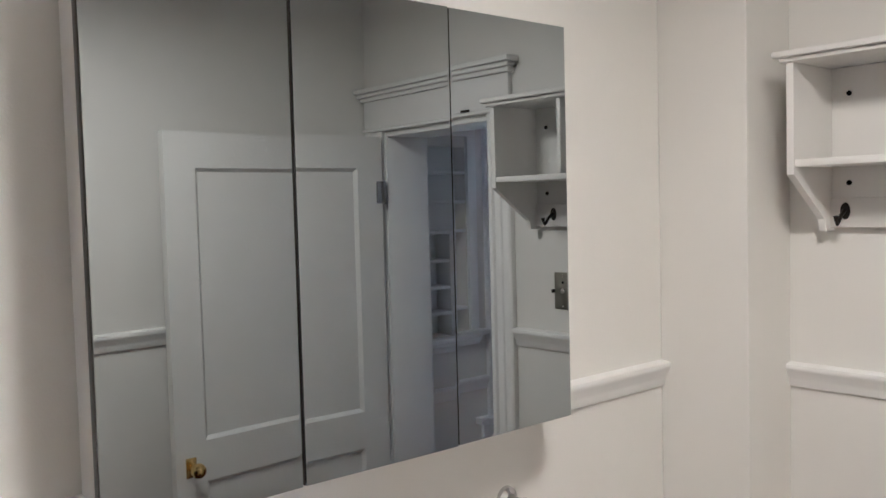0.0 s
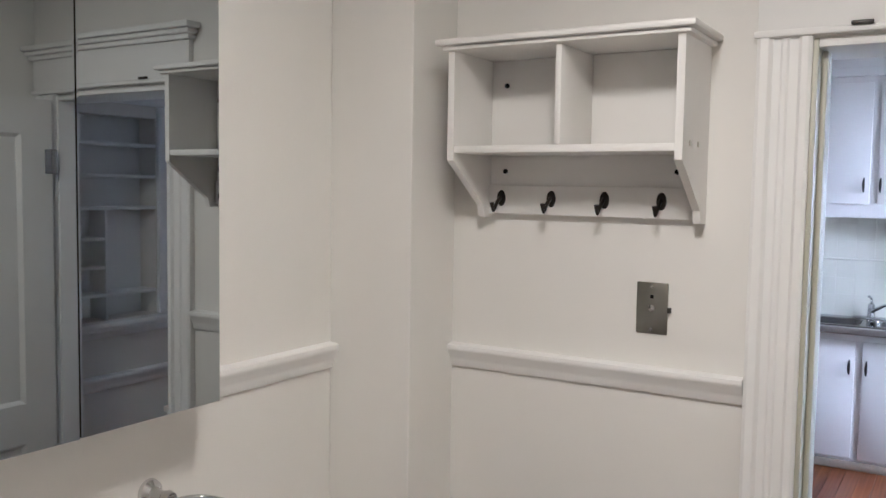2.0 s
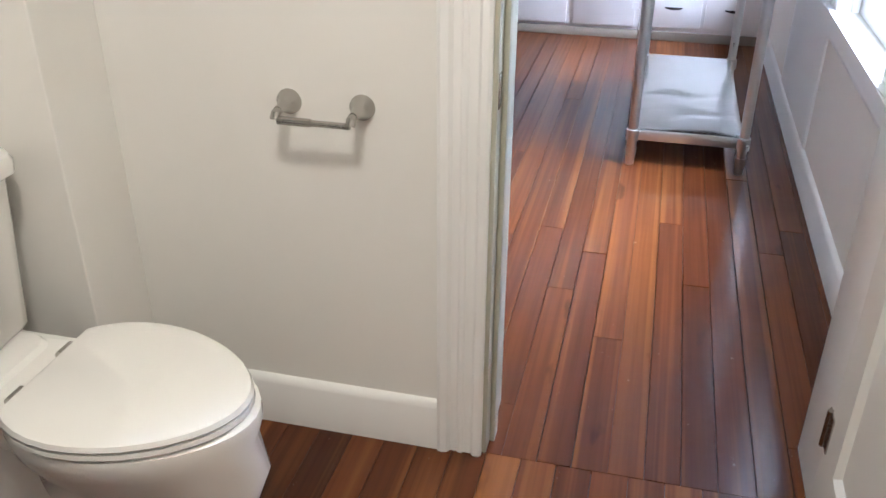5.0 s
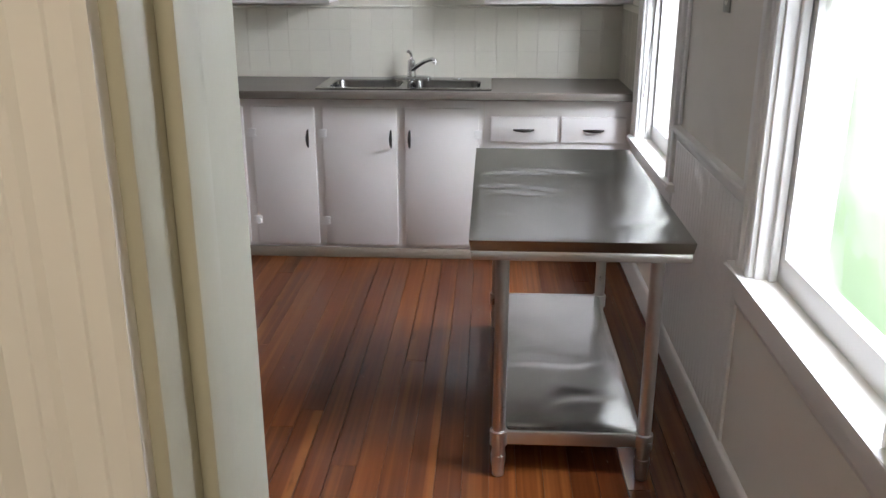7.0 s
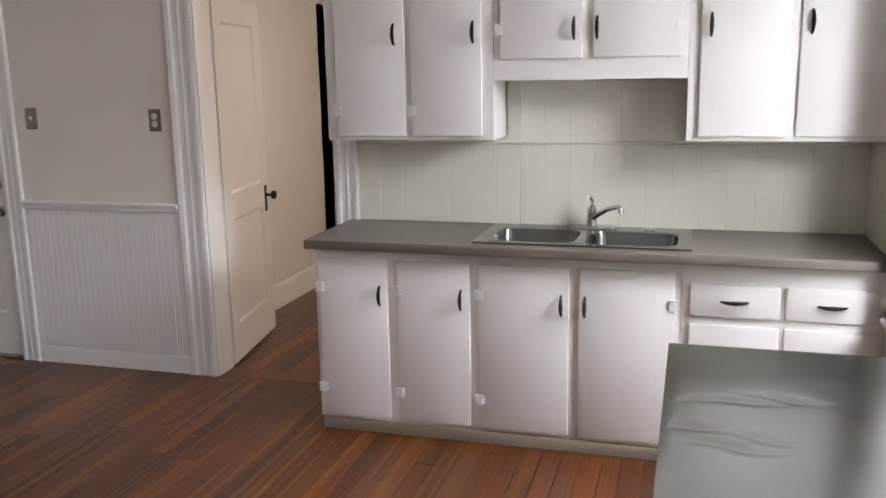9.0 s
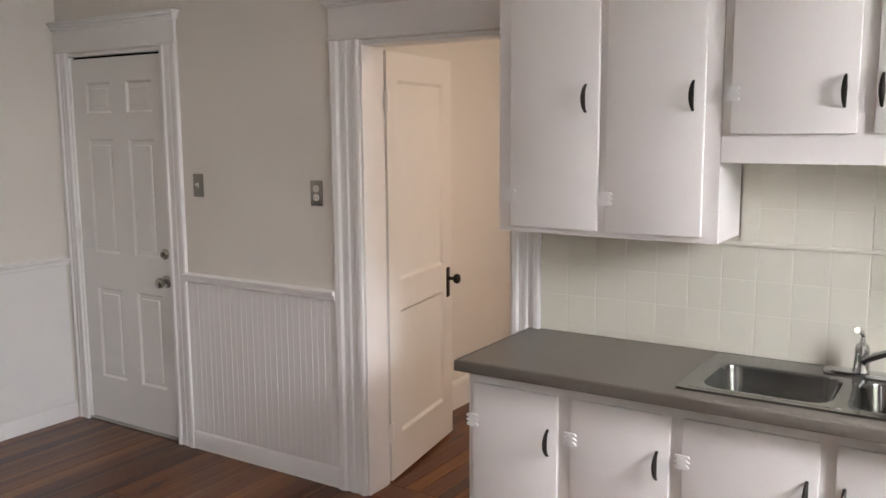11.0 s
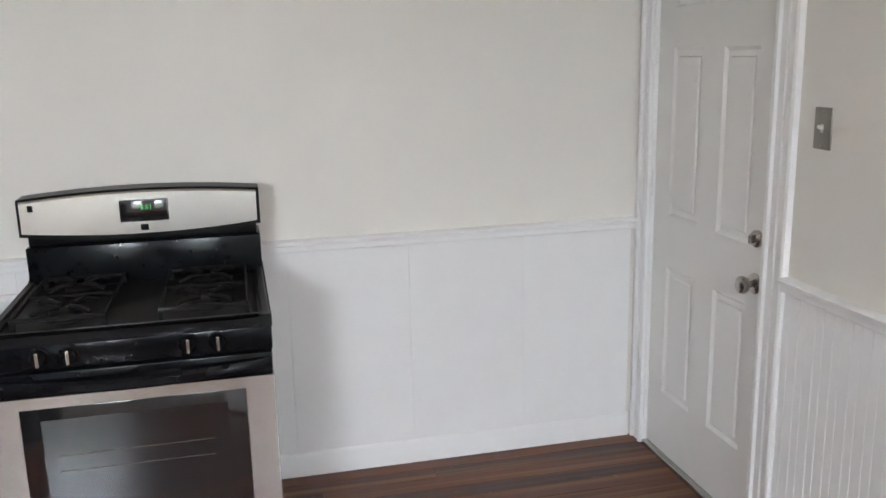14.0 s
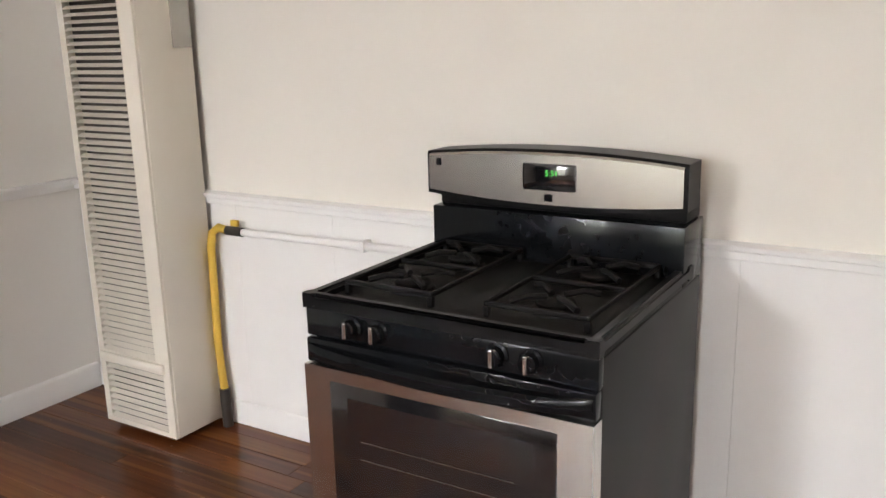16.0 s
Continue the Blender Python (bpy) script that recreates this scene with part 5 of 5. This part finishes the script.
def shelf_side(x):
    prof = [(sy1 - 0.001, 1.640), (sy1 - 0.001, 2.016), (sy0, 2.016), (sy0, 1.771), (sy1 - 0.05, 1.668), (sy1 - 0.042, 1.640)]
    bm = bmesh.new()
    a = [bm.verts.new((x, y, z)) for y, z in prof]
    b = [bm.verts.new((x + t, y, z)) for y, z in prof]
    bm.faces.new(a)
    bm.faces.new(b[::-1])
    for i in range(len(a)):
        j = (i + 1) % len(a)
        bm.faces.new((a[i], a[j], b[j], b[i]))
    return bm


part("side", shelf_side(sx0), HARDBOARD, sh, smooth=False)
side_r = part("side", shelf_side(sx1 - t), HARDBOARD, sh, smooth=False)
for y in (sy0 + 0.05, sy0 + 0.11):
    finish(cyl((sx1, y, 1.806), (sx1 + 0.001, y, 1.806), 0.006, seg=10), "dowel_cap", NICKEL, side_r)
part("back_rail", box(sx0 + t, sx1 - t, sy1 - 0.013, sy1 - 0.001, 1.648, 2.016, 0.002), HARDBOARD, sh)
part("hook_rail", box(sx0 + t, sx1 - t, sy1 - 0.022, sy1 - 0.0135, 1.648, 1.716, 0.002), HARDBOARD, sh)
part("shelf", box(sx0 + t, sx1 - t, sy0 + 0.002, sy1 - 0.0135, 1.788, 1.804, 0.002), HARDBOARD, sh)
part("divider", box(-0.86, -0.846, sy0 + 0.002, sy1 - 0.0135, 1.805, 2.015, 0.002), HARDBOARD, sh)
part("top", box(sx0 - 0.024, sx1 + 0.024, sy0 - 0.024, sy1 - 0.001, 2.027, 2.041, 0.004), HARDBOARD, sh)
part("crown", box(sx0 - 0.012, sx1 + 0.013, sy0 - 0.012, sy1 - 0.001, 2.0165, 2.0265, 0.004), HARDBOARD, sh)
for x in (-1.065, -0.645):
    for z in (1.956, 1.751):
        part("screw", cyl((x, sy1 - 0.013, z), (x, sy1 - 0.0165, z), 0.006, seg=10), ENAMEL, sh)
for k in range(4):
    x = -1.071 + k * 0.1317
    hk = part("hook", add_lathe(bmesh.new(), [(0.0115, 0), (0.0105, 0.003), (0.001, 0.005)], axes((x, sy1 - 0.022, 1.686), (1, 0, 0), (0, 0, 1), (0, -1, 0)) @ Matrix.Diagonal((1, 1.716, 1, 1))), BRONZE, sh, "dark metal coat hook")
    finish(add_tube(bmesh.new(), [(x, sy1 - 0.026, 1.688), (x, sy1 - 0.044, 1.676), (x, sy1 - 0.056, 1.661), (x, sy1 - 0.062, 1.656), (x, sy1 - 0.068, 1.664), (x, sy1 - 0.07, 1.676)], [0.005, 0.0045, 0.004, 0.004, 0.004, 0.006], 8), "prong", BRONZE, hk, smooth=True)

# ---------- toilet paper holder, towel ring ----------
tp = thing("toilet_paper_holder", "satin nickel toilet paper holder, empty", "holder")
for x in (-0.803, -0.646):
    pr = part("post", add_lathe(bmesh.new(), [(0.027, 0), (0.026, 0.005), (0.016, 0.02), (0.010, 0.04), (0.009, 0.06)], axes((x, YB, 0.842), (1, 0, 0), (0, 0, 1), (0, -1, 0))), NICKEL, tp)
    finish(add_tube(bmesh.new(), [(x, YB - 0.055, 0.842), (x - 0.001, YB - 0.067, 0.838), (x - 0.002, YB - 0.072, 0.827)], [0.009, 0.010, 0.010], 10), "elbow", NICKEL, pr, smooth=True)
part("rod", add_lathe(bmesh.new(), [(0.0085, 0), (0.0085, 0.068), (0.0065, 0.069), (0.0065, 0.15)], axes((-0.798, YB - 0.072, 0.827), (0, 1, 0), (0, 0, 1), (1, 0, 0))), NICKEL, tp)
ring = thing("towel_ring", "chrome towel ring on the bathroom wall", "towel ring")
part("rosette", add_lathe(bmesh.new(), [(0.028, 0), (0.026, 0.008), (0.014, 0.016), (0.010, 0.03), (0.012, 0.045), (0.015, 0.055), (0.012, 0.066), (0.001, 0.067)], axes((BX0, -0.818, 1.099), (0, 1, 0), (0, 0, 1), (1, 0, 0))), CHROME, ring)
part("ring", add_tube(bmesh.new(), [(BX0 + 0.150 + 0.076 * math.cos(a), -0.818 + 0.076 * math.sin(a), 1.097 - 0.014 * (1 + math.cos(a))) for a in (2 * math.pi * k / 40 for k in range(40))], 0.0048, 10, closed=True), CHROME, ring)


# ---------- toilet ----------
def oval(cx, cy, lx_, ly_, z, n=36, back=0.0, egg=0.16):
    pts = []
    for k in range(n):
        a = 2 * math.pi * k / n
        c, s_ = math.cos(a), math.sin(a)
        x = cx + lx_ * c
        if back and x < back:
            x = back
        pts.append((x, cy + ly_ * s_ * (1 - egg * c), z))
    return pts


def toilet():
    o = thing("toilet", "white porcelain two-piece toilet with a closed lid", "toilet")
    cy = -0.50
    bm = bmesh.new()
    loft(bm, [oval(-0.985, cy, 0.26, 0.125, 0.0), oval(-0.985, cy, 0.255, 0.12, 0.03), oval(-0.99, cy, 0.235, 0.105, 0.10), oval(-0.975, cy, 0.235, 0.11, 0.18), oval(-0.955, cy, 0.245, 0.135, 0.26), oval(-0.972, cy, 0.241, 0.172, 0.33), oval(-0.965, cy, 0.248, 0.188, 0.375), oval(-0.965, cy, 0.245, 0.186, 0.395)])
    part("bowl", bm, PORCELAIN, o)
    part("deck", loft(bmesh.new(), [rrect(-1.455, -1.08, cy - 0.10, cy + 0.10, 0.05, 0.30), rrect(-1.455, -1.06, cy - 0.13, cy + 0.13, 0.05, 0.36), rrect(-1.455, -1.05, cy - 0.14, cy + 0.14, 0.05, 0.396), rrect(-1.45, -1.22, cy - 0.12, cy + 0.12, 0.04, 0.402), rrect(-1.45, -1.23, cy - 0.115, cy + 0.115, 0.04, 0.4115)]), PORCELAIN, o)
    part("trap", loft(bmesh.new(), [rrect(-1.36, -1.0, cy - 0.10, cy + 0.10, 0.06, 0.0), rrect(-1.40, -1.0, cy - 0.085, cy + 0.085, 0.06, 0.15), rrect(-1.42, -1.0, cy - 0.09, cy + 0.09, 0.06, 0.30)]), PORCELAIN, o)
    part("seat", loft(bmesh.new(), [oval(-0.972, cy, 0.235, 0.186, 0.397, back=-1.145), oval(-0.972, cy, 0.241, 0.191, 0.404, back=-1.145), oval(-0.972, cy, 0.239, 0.19, 0.413, back=-1.145)]), PORCELAIN, o)
    part("lid", loft(bmesh.new(), [oval(-0.972, cy, 0.235, 0.187, 0.4145, back=-1.152), oval(-0.972, cy, 0.240, 0.191, 0.421, back=-1.152), oval(-0.972, cy, 0.235, 0.187, 0.430, back=-1.152), oval(-0.972, cy, 0.21, 0.165, 0.434, back=-1.142)]), PORCELAIN, o)
    for y in (cy - 0.075, cy + 0.075):
        part("seat_hinge", cyl((-1.163, y - 0.02, 0.414), (-1.163, y + 0.02, 0.414), 0.011, seg=12), NICKEL, o)

    def tank_ring(z, w0, w1, x1, bow):
        pts = [(-1.452, cy - w0, z), ]
        n = 24
        for k in range(n + 1):
            u = -1 + 2 * k / n
            edge = min(1.0, (1 - abs(u)) / 0.26)
            xx = x1 - 0.075 * (1 - math.sin(edge * math.pi / 2)) + bow * 0.5 * (1 + math.cos(math.pi * min(1, abs(u) / 0.62)))
            pts.append((xx, cy + u * w1, z))
        pts.append((-1.452, cy + w0, z))
        return pts
    part("tank", loft(bmesh.new(), [tank_ring(0.412, 0.165, 0.16, -1.300, 0.01), tank_ring(0.424, 0.178, 0.178, -1.293, 0.014), tank_ring(0.74, 0.212, 0.21, -1.279, 0.018)]), PORCELAIN, o)
    part("tank_lid", loft(bmesh.new(), [tank_ring(0.7415, 0.215, 0.213, -1.276, 0.018), tank_ring(0.748, 0.227, 0.227, -1.267, 0.026), tank_ring(0.772, 0.229, 0.229, -1.265, 0.028), tank_ring(0.783, 0.224, 0.223, -1.269, 0.026), tank_ring(0.788, 0.215, 0.213, -1.281, 0.02)]), PORCELAIN, o)
    return o


toilet()
tagged(finish(add_tube(bmesh.new(), [(-1.37, -0.70, 0.405), (-1.36, -0.73, 0.38), (-1.31, -0.775, 0.40), (-1.25, -0.80, 0.425), (-1.205, -0.81, 0.41), (-1.185, -0.81, 0.36), (-1.20, -0.81, 0.29), (-1.26, -0.815, 0.22), (-1.36, -0.82, 0.17), (-1.455, -0.82, 0.15)], 0.0085, 10), "water_supply_hose", RUBBER, smooth=True), "grey water hose between the toilet and the wall", "hose")

# ---------- vanity ----------
van = thing("vanity_cabinet", "dark espresso wood vanity cabinet with two doors", "vanity")
vy0, vy1, vx = -1.59, -0.882, -1.185
part("body", box(BX0 + 0.03, vx - 0.02, vy0 + 0.019, vy1 - 0.019, 0.09, 0.70, 0.003), ESPRESSO, van)
for y in (vy0, vy1 - 0.018):
    part("side_panel", box(BX0 + 0.03, vx - 0.0005, y, y + 0.018, 0.02, 0.834, 0.002), ESPRESSO, van)
part("toe_base", box(BX0 + 0.03, vx - 0.06, vy0 + 0.01, vy1 - 0.01, 0.0, 0.089, 0.002), ESPRESSO, van)
for a, b in ((vy0 + 0.004, -1.238), (-1.232, vy1 - 0.004)):
    d = part("door", slab("x", vx - 0.0195, vx, a, b, 0.10, 0.70, [(a + 0.055, b - 0.055, 0.16, 0.64)]), ESPRESSO, van, smooth=False)
    bm = bmesh.new()
    add_box(bm, vx - 0.016, vx - 0.006, a + 0.054, b - 0.054, 0.159, 0.641, 0.004, 1)
    finish(bm, "door_panel", ESPRESSO, d)
part("top_rail", box(vx - 0.0195, vx, vy0 + 0.02, vy1 - 0.02, 0.705, 0.825, 0.002), ESPRESSO, van)

basin = thing("vanity_basin", "white porcelain vanity top with a wavy bowed front and oval basin", "basin")


def top_ring(z, grow, sag=0.0, n=72):
    """The vanity top's outline: straight sides, and a front that swells in the middle."""
    yc, hw = -1.235, 0.355 + grow
    pts = []
    for k in range(n + 1):
        u = -1 + 2 * k / n
        edge = min(1, (1 - abs(u)) / 0.07)
        belly = 0.135 * (0.5 + 0.5 * math.cos(math.pi * abs(u))) ** 0.9
        pts.append((-1.152 + grow - 0.03 * (1 - math.sin(edge * math.pi / 2)) + belly, yc + u * hw, z - sag * belly / 0.135))
    xb, xs = BX0 + 0.002, pts[-1][0]
    pts += [(xs + (xb - xs) * k / 8, yc + hw, z) for k in range(1, 9)]
    pts += [(xb, yc + hw - 2 * hw * k / 24, z) for k in range(1, 25)]
    pts += [(xb + (pts[0][0] - xb) * k / 8, yc - hw, z) for k in range(1, 8)]
    return pts


bm = bmesh.new()
outer = [top_ring(0.830, -0.075, 0.062), top_ring(0.834, -0.05, 0.052), top_ring(0.842, -0.022, 0.036), top_ring(0.856, -0.006, 0.018), top_ring(0.874, 0.0), top_ring(0.892, -0.003), top_ring(0.898, -0.012)]
vs = [[bm.verts.new(p) for p in r] for r in outer]
n = len(vs[0])
for a, b in zip(vs, vs[1:]):
    for k in range(n):
        bm.faces.new((a[k], a[(k + 1) % n], b[(k + 1) % n], b[k]))
cxb, cyb = -1.195, -1.235
prev = vs[-1]
for k_, z in ((1.10, 0.8985), (1.04, 0.897), (1.0, 0.889), (0.975, 0.868), (0.93, 0.83), (0.82, 0.79), (0.6, 0.769), (0.35, 0.763), (0.12, 0.762)):
    ringv = []
    for p in outer[-1]:
        a = math.atan2((p[1] - cyb) / 0.225, (p[0] - cxb) / 0.150)
        ringv.append(bm.verts.new((cxb + 0.150 * k_ * math.cos(a), cyb + 0.225 * k_ * math.sin(a), z)))
    for k in range(n):
        bm.faces.new((prev[k], prev[(k + 1) % n], ringv[(k + 1) % n], ringv[k]))
    prev = ringv
bm.faces.new(prev)
part("top", bm, PORCELAIN, basin)
bm = bmesh.new()
ring_a = [(-1.19 + 0.125 * math.cos(a), cyb + 0.215 * math.sin(a), 0.834) for a in (2 * math.pi * k / 40 for k in range(40))]
loft(bm, [ring_a, [(-1.19 + (p[0] + 1.19) * 0.93, cyb + (p[1] - cyb) * 0.93, 0.798) for p in ring_a], [(-1.20 + (p[0] + 1.19) * 0.7, cyb + (p[1] - cyb) * 0.7, 0.765) for p in ring_a], [(-1.20 + (p[0] + 1.19) * 0.35, cyb + (p[1] - cyb) * 0.35, 0.752) for p in ring_a]])
part("underside", bm, PORCELAIN, basin)
part("backsplash", box(BX0 + 0.001, BX0 + 0.02, -1.58, -0.89, 0.8985, 0.985, 0.006), PORCELAIN, basin)
part("drain", add_lathe(bmesh.new(), [(0.024, 0), (0.022, 0.004), (0.001, 0.005)], pose(cxb, cyb, 0.762)), CHROME, basin)
vf = thing("basin_faucet", "chrome basin faucet with two short levers", "faucet")
part("base", loft(bmesh.new(), [rrect(-1.415, -1.365, -1.315, -1.155, 0.024, 0.898), rrect(-1.413, -1.367, -1.313, -1.157, 0.022, 0.912)]), CHROME, vf)
part("spout", add_tube(bmesh.new(), [(-1.39, -1.235, 0.91), (-1.385, -1.235, 0.95), (-1.35, -1.235, 0.957), (-1.30, -1.235, 0.950), (-1.28, -1.235, 0.935)], [0.016, 0.014, 0.012, 0.011, 0.012], 12), CHROME, vf)
for y in (-1.30, -1.17):
    part("lever", add_tube(bmesh.new(), [(-1.39, y, 0.91), (-1.39, y, 0.94), (-1.375, y + (0.03 if y > -1.2 else -0.03), 0.955), (-1.36, y + (0.06 if y > -1.2 else -0.06), 0.96)], [0.015, 0.012, 0.008, 0.007], 10), CHROME, vf)


# ---------- ceiling lamps ----------
def ceiling_lamp(x, y, label):
    l = thing("ceiling_lamp", label, "ceiling lamp")
    part("canopy", add_lathe(bmesh.new(), [(0.15, 0), (0.15, -0.02), (0.14, -0.03), (0.02, -0.032)], pose(x, y, CZ - 0.001)), TRIM, l)
    bowl_ = part("glass_bowl", add_lathe(bmesh.new(), [(0.135, -0.033), (0.14, -0.05), (0.125, -0.085), (0.085, -0.115), (0.04, -0.13), (0.001, -0.133)], pose(x, y, CZ)), LAMPGLASS, l, "lit frosted glass bowl")
    bowl_.visible_shadow = False
    return l


# The kitchen fixture is added only to house the fill lamp.
ceiling_lamp(-3.0, 2.5, "added frosted ceiling lamp, a fill for the kitchen's far corner")
ceiling_lamp(-0.40, -1.25, "lit frosted ceiling lamp in the bathroom")
ceiling_lamp(-1.15, 5.5, "lit frosted ceiling lamp in the hall")

# ---------- outdoors ----------
structure("ground", slab("z", -0.75, -0.6, XR + 0.25, 420, -300, 300), GRASS, "green lawn outside the windows", "lawn")
structure("pavement", slab("z", -0.598, -0.585, XR + 0.3, XR + 0.96, -25, 45), PAVING, "pale concrete path beside the house", "path")


# Emissive sheet set close outside in place of the garden and sky.
structure("backdrop", slab("x", 2.1, 2.2, -25, 45, -0.584, 9), GARDEN, "glowing backdrop sheet standing in for overexposed garden and sky", "backdrop")


# ---------- backsplash tiles ----------
splash = thing("backsplash", "cream glazed square wall tiles behind the sink", "tiles", kind="structure")
part("grout_bed", slab("y", Y1 - 0.0104, Y1 - 0.0005, -1.755, XR - 0.004, 0.893, 1.556, [(-1.80, -1.012, 1.27, 1.6), (-0.222, 0.6, 1.27, 1.6)]), GROUT, splash, smooth=False)
P = 0.1145
tile_mesh = {}


def tile(x0, x1, z0, z1, side=False):
    key = (round(x1 - x0, 4), round(z1 - z0, 4))
    if key not in tile_mesh:
        bm_ = bmesh.new()
        w, h, c_, d_ = key[0], key[1], 0.0016, 0.0055
        lo = [bm_.verts.new(p) for p in ((0, 0, 0), (w, 0, 0), (w, 0, h), (0, 0, h))]
        mi = [bm_.verts.new((v.co.x, -d_ + 0.0015, v.co.z)) for v in lo]
        hi = [bm_.verts.new(p) for p in ((c_, -d_, 0.0003), (w - c_, -d_, 0.0003), (w - c_, -d_, h - 0.0003), (c_, -d_, h - 0.0003))]
        for a_, b_ in ((lo, mi), (mi, hi)):
            for i in range(4):
                bm_.faces.new((a_[i], a_[(i + 1) % 4], b_[(i + 1) % 4], b_[i]))
        bm_.faces.new(hi)
        bmesh.ops.recalc_face_normals(bm_, faces=bm_.faces)
        me_ = bpy.data.meshes.new("tile")
        bm_.to_mesh(me_)
        bm_.free()
        me_.materials.append(TILE)
        tile_mesh[key] = me_
    ob = new("tile", tile_mesh[key])
    ob.parent = splash
    ob.location = (x0, Y1 - 0.0062, z0)
    if side:
        ob.matrix_local = axes((XR - 0.0062, x0, z0), (0, 1, 0), (1, 0, 0), (0, 0, 1))


cols = [-1.755 + k * P for k in range(21)]
for x in cols:
    x1_ = min(x + P - 0.0026, XR - 0.006)
    if x1_ - x < 0.02:
        continue
    for r in range(4):
        z0_ = 1.267 - (r + 1) * P
        z1_ = z0_ + P - 0.0006
        z0_ = max(z0_, 0.894)
        if z1_ - z0_ > 0.015:
            tile(x, x1_, z0_, z1_)
    if x > -1.015 and x1_ < -0.21:
        for r in range(3):
            z0_ = 1.284 + r * P
            z1_ = min(z0_ + P - 0.0006, 1.556)
            if z1_ - z0_ > 0.015:
                tile(x, x1_, z0_, z1_)

part("grout_bed", box(XR - 0.0104, XR - 0.0005, 3.772, Y1 - 0.012, 0.893, 1.30, 0.0), GROUT, splash, smooth=False)
for k in range(5):
    y0_ = 3.774 + k * P
    for r in range(4):
        z0_ = max(1.267 - (r + 1) * P, 0.894)
        z1_ = 1.267 - r * P - 0.0006
        tile(y0_, y0_ + P - 0.0026, z0_, z1_, True)

# ---------- floor boards ----------
floor = thing("floor", "worn red-brown fir floorboards with dark joints", "floor", kind="structure")


def boards(x0, x1, y0, y1, width, seed, lo, hi, through_door=None):
    """Boards along y; through_door (x0, x1, y): whole boards between these start at that y."""
    rnd = random.Random(seed)
    x = x0
    while x < x1 - 0.004:
        xe = min(x + width, x1)
        y = through_door[2] if through_door and x >= through_door[0] and xe <= through_door[1] else y0
        first = True
        while y < y1 - 0.01:
            ln = rnd.uniform(lo, hi) * (rnd.uniform(0.2, 1) if first else 1)
            first = False
            ye = y1 if y + ln > y1 - 0.35 else y + ln
            w, l_ = xe - x, ye - y
            g, c_ = rnd.choice((0.0003, 0.0004, 0.0005, 0.0008, 0.0018)), 0.0006
            vs_ = [(g, g, -0.012), (w - g, g, -0.012), (w - g, l_ - g, -0.012), (g, l_ - g, -0.012), (g, g, -c_), (w - g, g, -c_), (w - g, l_ - g, -c_), (g, l_ - g, -c_), (g + c_, g + c_, 0), (w - g - c_, g + c_, 0), (w - g - c_, l_ - g - c_, 0), (g + c_, l_ - g - c_, 0)]
            fs_ = [(8, 9, 10, 11)] + [(i, (i + 1) % 4, 4 + (i + 1) % 4, 4 + i) for i in range(4)] + [(4 + i, 4 + (i + 1) % 4, 8 + (i + 1) % 4, 8 + i) for i in range(4)]
            me_ = bpy.data.meshes.new("plank")
            me_.from_pydata(vs_, [], fs_)
            me_.materials.append(FLOOR)
            ob = new("plank", me_)
            ob.parent = floor
            ob.location = (x, y, -rnd.uniform(0, 0.0006))
            y = ye
        x = xe


boards(XL, XR, Y0, Y1, 0.0835, 3, 1.5, 4.0, (DX0, DX1, YB))
door_first = XL + 0.0835 * math.ceil((DX0 - XL) / 0.0835)
door_last = XL + 0.0835 * math.floor((DX1 - XL) / 0.0835)
boards(DX0, door_first, YB, Y0, 0.0835, 9, 1.2, 2.6)
boards(door_last, DX1, YB, Y0, 0.0835, 11, 1.2, 2.6)
boards(BX0, BX1, BY0, YB, 0.0835, 5, 1.2, 2.6)
boards(HLX, HRX, Y1 + 0.15, 7.7, 0.0835, 7, 1.5, 3.0)
part("threshold", box(HX0 + 0.016, HX1 - 0.016, Y1 + 0.004, Y1 + 0.146, -0.012, 0.001, 0.002), FLOOR, floor, "worn wooden threshold", smooth=False)
